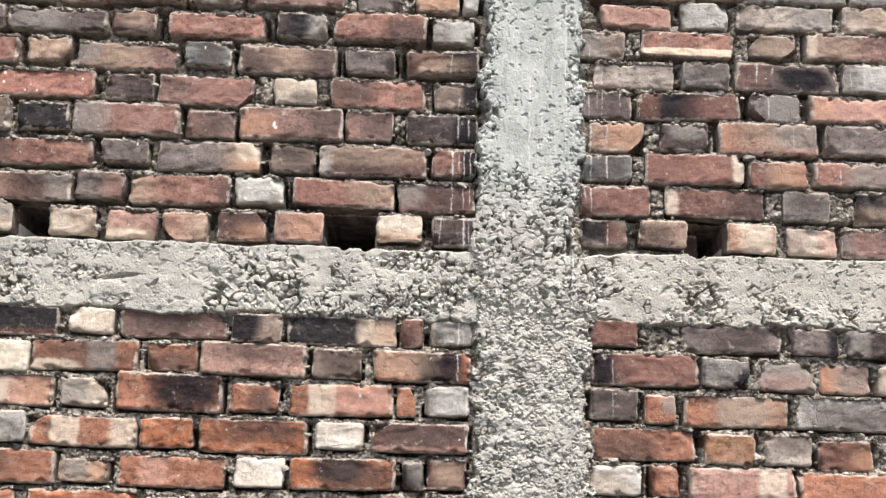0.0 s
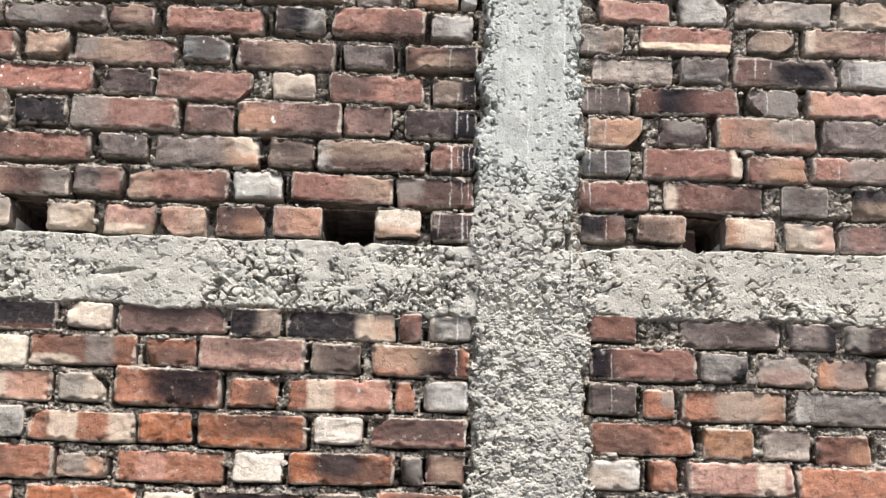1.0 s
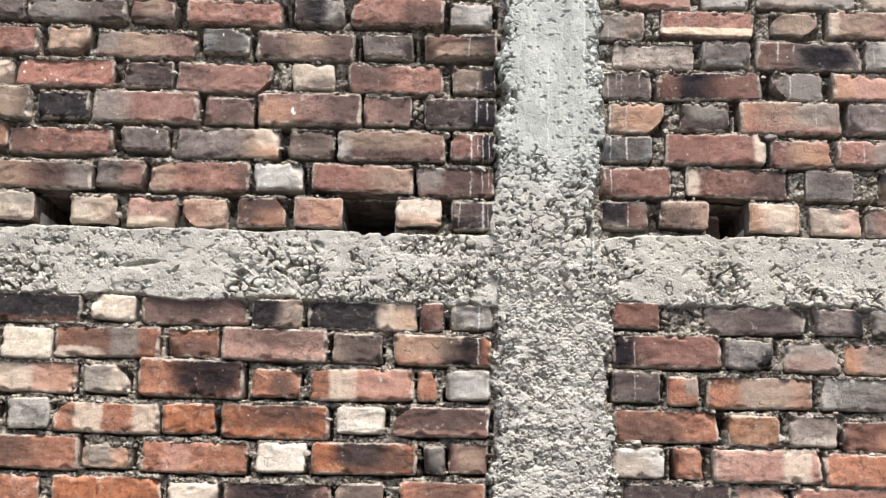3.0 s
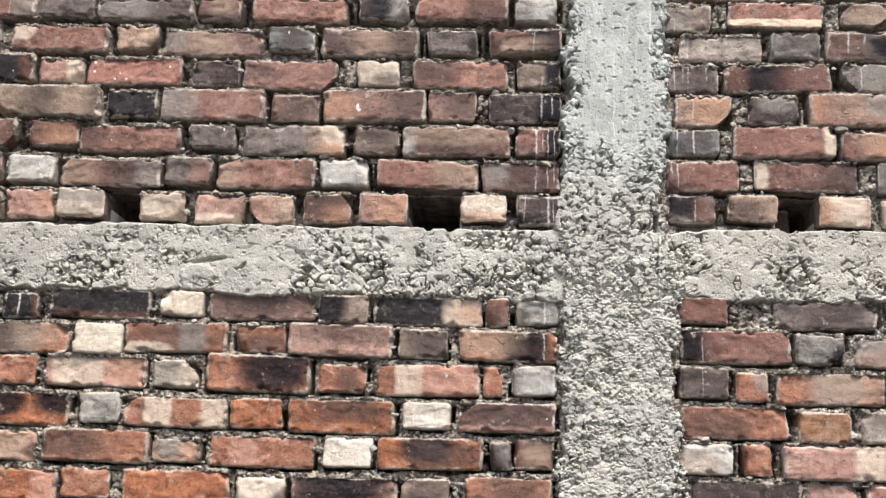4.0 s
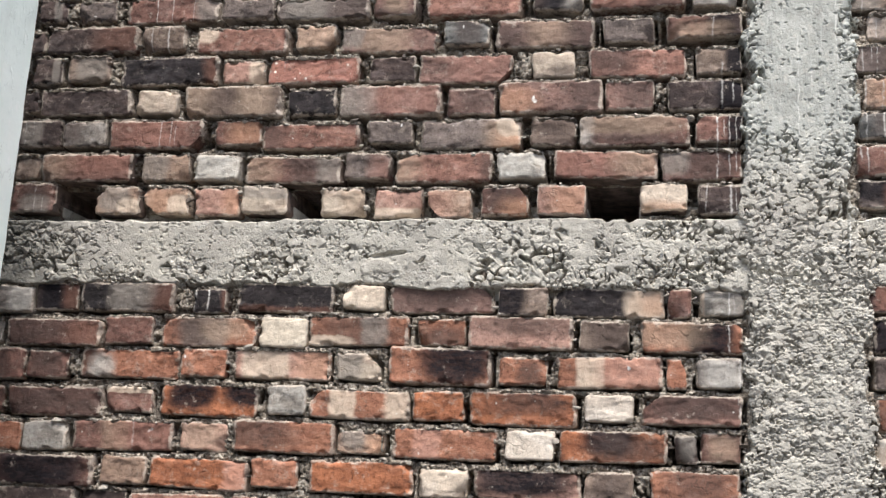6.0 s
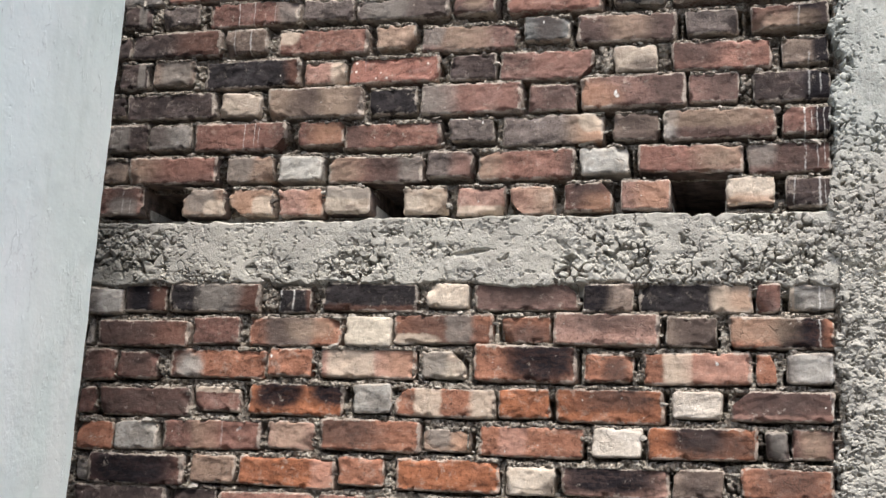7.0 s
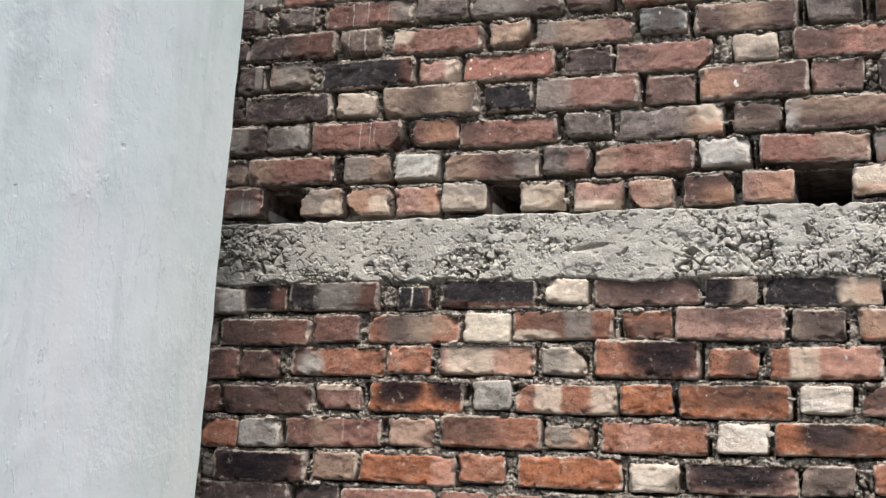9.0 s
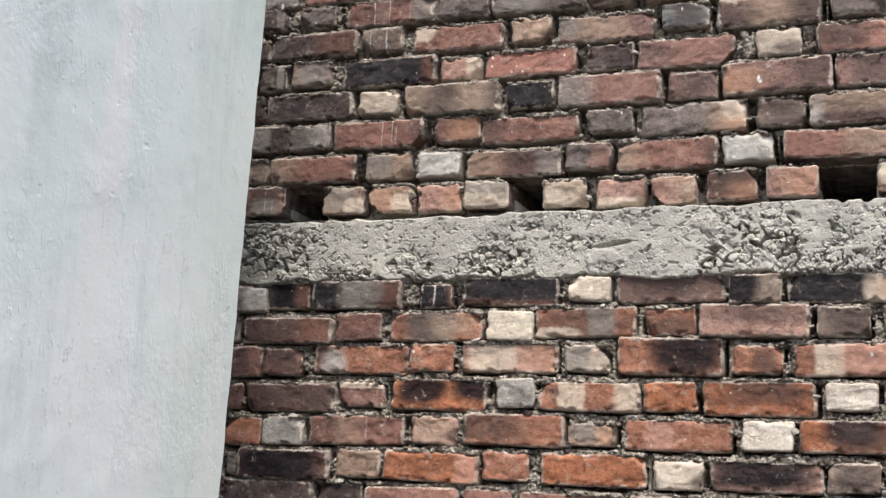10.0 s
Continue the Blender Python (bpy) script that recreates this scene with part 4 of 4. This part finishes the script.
course(wall_4, 0.461, 1.675, "v:D3335 0 216 5 70; x 18 106 0 66; n:D5753 17 103 2 67; q:B5545O8225 11 115 -6 67")
course(wall_4, 0.459, 1.605, "e:T3245 0 107 2 66; v 18 59 3 66; m:R6144P7518 19 222 0 71; v 5 216 -5 70")
run_on(wall_4, 0.46, 1.2, 1.53, 14, "rrdm")
for n, z in enumerate((2.631, 2.561, 2.49, 2.418, 2.346, 2.271, 2.199, 2.124)):
    run_on(wall_2, 1.15, 1.3, z + 0.008, 30 + n)
for n, z in enumerate((1.906, 1.83, 1.756, 1.675, 1.605)):
    run_on(wall_4, 1.14, 1.3, z - 0.006, 50 + n)


def crumb_material():
    s = Shader("mortar_crumbs")
    spot = s.place()
    island = s.nodes.new("ShaderNodeNewGeometry").outputs["Random Per Island"]
    colour = s.mix(s.step(island, 0.1, 0.9), srgb(98, 90, 83), srgb(188, 181, 170))
    colour = s.mix(s.step(s.noise(spot, 160.0, 4.0), 0.5, 0.7, (0.0, 0.6)), colour, srgb(84, 76, 69))
    return s.finish(colour, 0.95, s.noise(spot, 350.0, 3.0), 0.003)


def mortar_crumbs(wall, seed):
    """Squeezed-out bits of mortar that stick in the joints round every brick of a panel."""
    rnd = np.random.default_rng(seed)
    bm = bmesh.new()
    bmesh.ops.create_icosphere(bm, subdivisions=1, radius=1.0)
    ball = np.array([v.co for v in bm.verts])
    tris = np.array([[v.index for v in f.verts] for f in bm.faces])
    bm.free()
    points, faces, at = [], [], 0
    for x, z, wide, high in laid[wall.name]:
        for n in range(int(wide / 0.0075)):
            px = x + rnd.uniform(-0.5, 0.5) * wide
            if value_noise(np.float64(px * 16), np.float64(z * 31), 131) < 0.50:
                continue
            points.append((px, z + high / 2 + rnd.uniform(-0.004, 0.007)))
        for n in range(int(high / 0.030)):
            points.append((x + wide / 2 + rnd.uniform(0.0, 0.008), z + rnd.uniform(-0.5, 0.5) * high))
    verts = []
    for px, pz in points:
        if any(a - 0.01 < px < b + 0.01 and c < pz < d for a, b, c, d in HOLES):
            continue
        size = rnd.uniform(0.0012, 0.0034) * (1.9 if rnd.random() < 0.1 else 1.0)
        turn = np.array(Euler(rnd.uniform(0, 6.28, 3).tolist()).to_matrix())
        lump = ball * (1 + 0.9 * (rnd.random((len(ball), 1)) - 0.5)) * rnd.uniform(0.4, 1.9, 3)
        verts.append(size * lump @ turn.T * (1.5, 1.0, 0.8) + (px, rnd.uniform(0.002, 0.012), pz))
        faces.append(tris + at)
        at += len(ball)
    mesh = bpy.data.meshes.new("mortar_crumbs")
    mesh.from_pydata(np.concatenate(verts).tolist(), [], np.concatenate(faces).tolist())
    mesh.materials.append(CRUMBS)
    ob = new("mortar_crumbs", mesh)
    ob.parent = wall
    return tagged(ob, kind="stuff")


def lay_bed(wall, xs, zs):
    """The mortar between the bricks of a panel: crumbs heaped on top of each brick, cracked away under it and, here and there, beside it."""
    gx, gz = np.meshgrid(xs, zs)
    low_panel = wall in (wall_3, wall_4)
    rough, patch = fractal(gx * 90, gz * 90, 141, 3), fractal(gx * 12, gz * 24, 143, 3)
    along = fractal(gx * 22, gz * 9, 145, 3)
    crumbly = bare_stones(gx, gz, 0.0075, 147) + 0.6 * bare_stones(gx, gz, 0.0045, 149)
    y = 0.016 - 0.009 * low_panel + crumbly + 0.010 * (rough - 0.5) + (0.030 - 0.020 * low_panel) * ramp(0.46, 0.66, patch)
    leaked = np.maximum(ramp(0.185, 0.205, gx) * ramp(0.26, 0.24, gx), ramp(0.40, 0.42, gx) * ramp(0.475, 0.455, gx))
    y = y * (1 - 0.5 * leaked)
    for n, (x, z, wide, high) in enumerate(laid[wall.name]):
        a, b = np.searchsorted(xs, (x - wide / 2 + 0.002, x + wide / 2 - 0.002))
        low, under = np.searchsorted(zs, (z - high / 2 - 0.010, z - high / 2 + 0.006))
        # nothing stands out through the brick itself
        p, q = np.searchsorted(zs, (z - high / 2 + 0.005, z + high / 2 - 0.005))
        y[p:q, a + 2:b - 2] = np.maximum(y[p:q, a + 2:b - 2], 0.03)
        # heaped on top
        p, q = np.searchsorted(zs, (z + high / 2 - 0.004, z + high / 2 + 0.009))
        heap = ramp(0.30, 0.46, along[p:q, a:b] + 0.35 * (patch[p:q, a:b] - 0.5)) * ramp(0.010, 0.004, gz[p:q, a:b] - z - high / 2 + 0.006 * (rough[p:q, a:b] - 0.5))
        y[p:q, a:b] = y[p:q, a:b] * (1 - heap) + heap * (0.002 + 0.9 * crumbly[p:q, a:b])
        # a crack of uneven height under the brick
        reach = (0.0040 - 0.0020 * low_panel) + (0.009 - 0.003 * low_panel) * ramp(0.34, 0.66, along[low:under, a:b])
        hollowed = (gz[low:under, a:b] > z - high / 2 - reach)
        y[low:under, a:b] = np.where(hollowed, np.maximum(y[low:under, a:b], 0.055 + 0.02 * rough[low:under, a:b]), y[low:under, a:b])
        # upright joints: some empty, some with a narrow crack
        bottom, top = np.searchsorted(zs, (z - high / 2 - 0.002, z + high / 2 - 0.004))
        dice = random.Random(7 * n + int(1000 * high))
        for side, chance in ((1, 0.85), (-1, 0.5)):
            if dice.random() > chance:
                continue
            gap = dice.uniform(0.005, 0.013)
            p, q = np.searchsorted(xs, sorted((x + side * (wide / 2 - 0.003), x + side * (wide / 2 + gap))))
            hollow = ramp(0.35, 0.5, fractal(gx[bottom:top, p:q] * 8 + n, gz[bottom:top, p:q] * 26, 155, 2))
            y[bottom:top, p:q] = np.maximum(y[bottom:top, p:q], (0.06 + 0.02 * rough[bottom:top, p:q]) * hollow)
    # wide joints stuffed with lumps of mortar
    lumps = bare_stones(gx, gz, 0.019, 151) + 0.6 * bare_stones(gx, gz, 0.007, 153)
    for x, z, wide, high in stuffed.get(wall.name, ()):
        a, b = np.searchsorted(xs, (x - wide / 2, x + wide / 2))
        low, top = np.searchsorted(zs, (z - high / 2, z + high / 2))
        y[low:top, a:b] = 0.006 + lumps[low:top, a:b]
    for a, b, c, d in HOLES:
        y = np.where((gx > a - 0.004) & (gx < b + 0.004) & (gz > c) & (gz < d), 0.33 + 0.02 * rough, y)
    spare = wall.data
    wall.data = relief_mesh(wall.name, MORTAR, xs, zs, y, 0.36)
    # faces inside the holes get the same painted shade
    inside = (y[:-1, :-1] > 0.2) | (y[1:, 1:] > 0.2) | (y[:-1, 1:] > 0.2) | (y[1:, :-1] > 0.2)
    wall.data.materials.append(HOLE_SHADE)
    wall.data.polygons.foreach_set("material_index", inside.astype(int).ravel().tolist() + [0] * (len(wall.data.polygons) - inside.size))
    bpy.data.meshes.remove(spare)


lay_bed(wall_1, LEFT, np.r_[spread(2.03, 2.72, 0.0024), 2.82, 2.95])
lay_bed(wall_2, RIGHT, np.r_[spread(2.04, 2.76, 0.0024), 2.85, 2.95])
lay_bed(wall_3, LEFT, np.r_[0.0, 0.5, 1.0, spread(1.3, 1.96, 0.0024)])
lay_bed(wall_4, RIGHT, np.r_[0.0, 0.5, 1.0, spread(1.4, 1.97, 0.0024)])
CRUMBS = crumb_material()
for n, wall in enumerate((wall_1, wall_2, wall_3, wall_4)):
    mortar_crumbs(wall, 200 + n)


def further_courses(wall, x0, x1, zs, seed):
    """The rest of the wall's bricks, in plain courses: near the ground, at the top and at the far end."""
    rnd = np.random.default_rng(seed)
    verts, faces = [], []
    for z in zs:
        x, long = x0 - rnd.uniform(0, 0.2), rnd.random() < 0.5
        while x < x1:
            wide = rnd.uniform(0.215, 0.23) if long else rnd.uniform(0.102, 0.11)
            a, b, high, y, r = max(x, x0), min(x + wide, x1), rnd.uniform(0.031, 0.035), rnd.uniform(-0.004, 0.005), 0.004
            if b - a > 0.03:
                at = len(verts)
                for inset, depth in ((r, y), (0, y + r), (0, 0.1)):
                    verts += [(a + inset, depth, z - high + inset), (b - inset, depth, z - high + inset), (b - inset, depth, z + high - inset), (a + inset, depth, z + high - inset)]
                faces.append((at, at + 1, at + 2, at + 3))
                for ring in (0, 4):
                    faces += [(at + ring + (k + 1) % 4, at + ring + k, at + ring + 4 + k, at + ring + 4 + (k + 1) % 4) for k in range(4)]
            x, long = x + wide + rnd.uniform(0.009, 0.016), not long
    mesh = bpy.data.meshes.new("further_bricks")
    mesh.from_pydata(verts, [], faces)
    mesh.materials.append(FURTHER)
    ob = new("further_bricks", mesh)
    ob.parent = wall
    return tagged(ob, kind="stuff")


def further_material():
    s = Shader("further_bricks")
    spot = s.place()
    island = s.nodes.new("ShaderNodeNewGeometry").outputs["Random Per Island"]
    colour = s.mix(s.step(island, 0.0, 0.8), srgb(168, 121, 103), srgb(108, 84, 77))
    colour = s.mix(s.step(s.math("FRACT", s.math("MULTIPLY", island, 7.0)), 0.86, 0.9), colour, srgb(196, 176, 158))
    colour = s.mix(s.step(s.noise(spot, 24.0, 8.0, 0.7), 0.5, 0.62, (0.0, 0.6)), colour, srgb(70, 60, 57))
    return s.finish(colour, 0.9, s.noise(spot, 90.0, 5.0), 0.004)


FURTHER = further_material()
further_courses(wall_1, -1.9, 0.2, (2.722, 2.797, 2.872), 401)
further_courses(wall_1, -1.9, -1.49, [2.114 + 0.076 * n for n in range(8)], 402)
further_courses(wall_2, 0.45, 2.0, (2.778, 2.85, 2.92), 403)
further_courses(wall_2, 1.56, 2.0, [2.132 + 0.0725 * n for n in range(9)], 404)
further_courses(wall_3, -1.9, 0.2, [1.36 - 0.0765 * n for n in range(17)], 405)
further_courses(wall_3, -1.9, -1.49, [1.895 - 0.0765 * n for n in range(7)], 406)
further_courses(wall_4, 0.47, 2.0, [1.452 - 0.0765 * n for n in range(19)], 407)
further_courses(wall_4, 1.56, 2.0, [1.9 - 0.0755 * n for n in range(6)], 408)
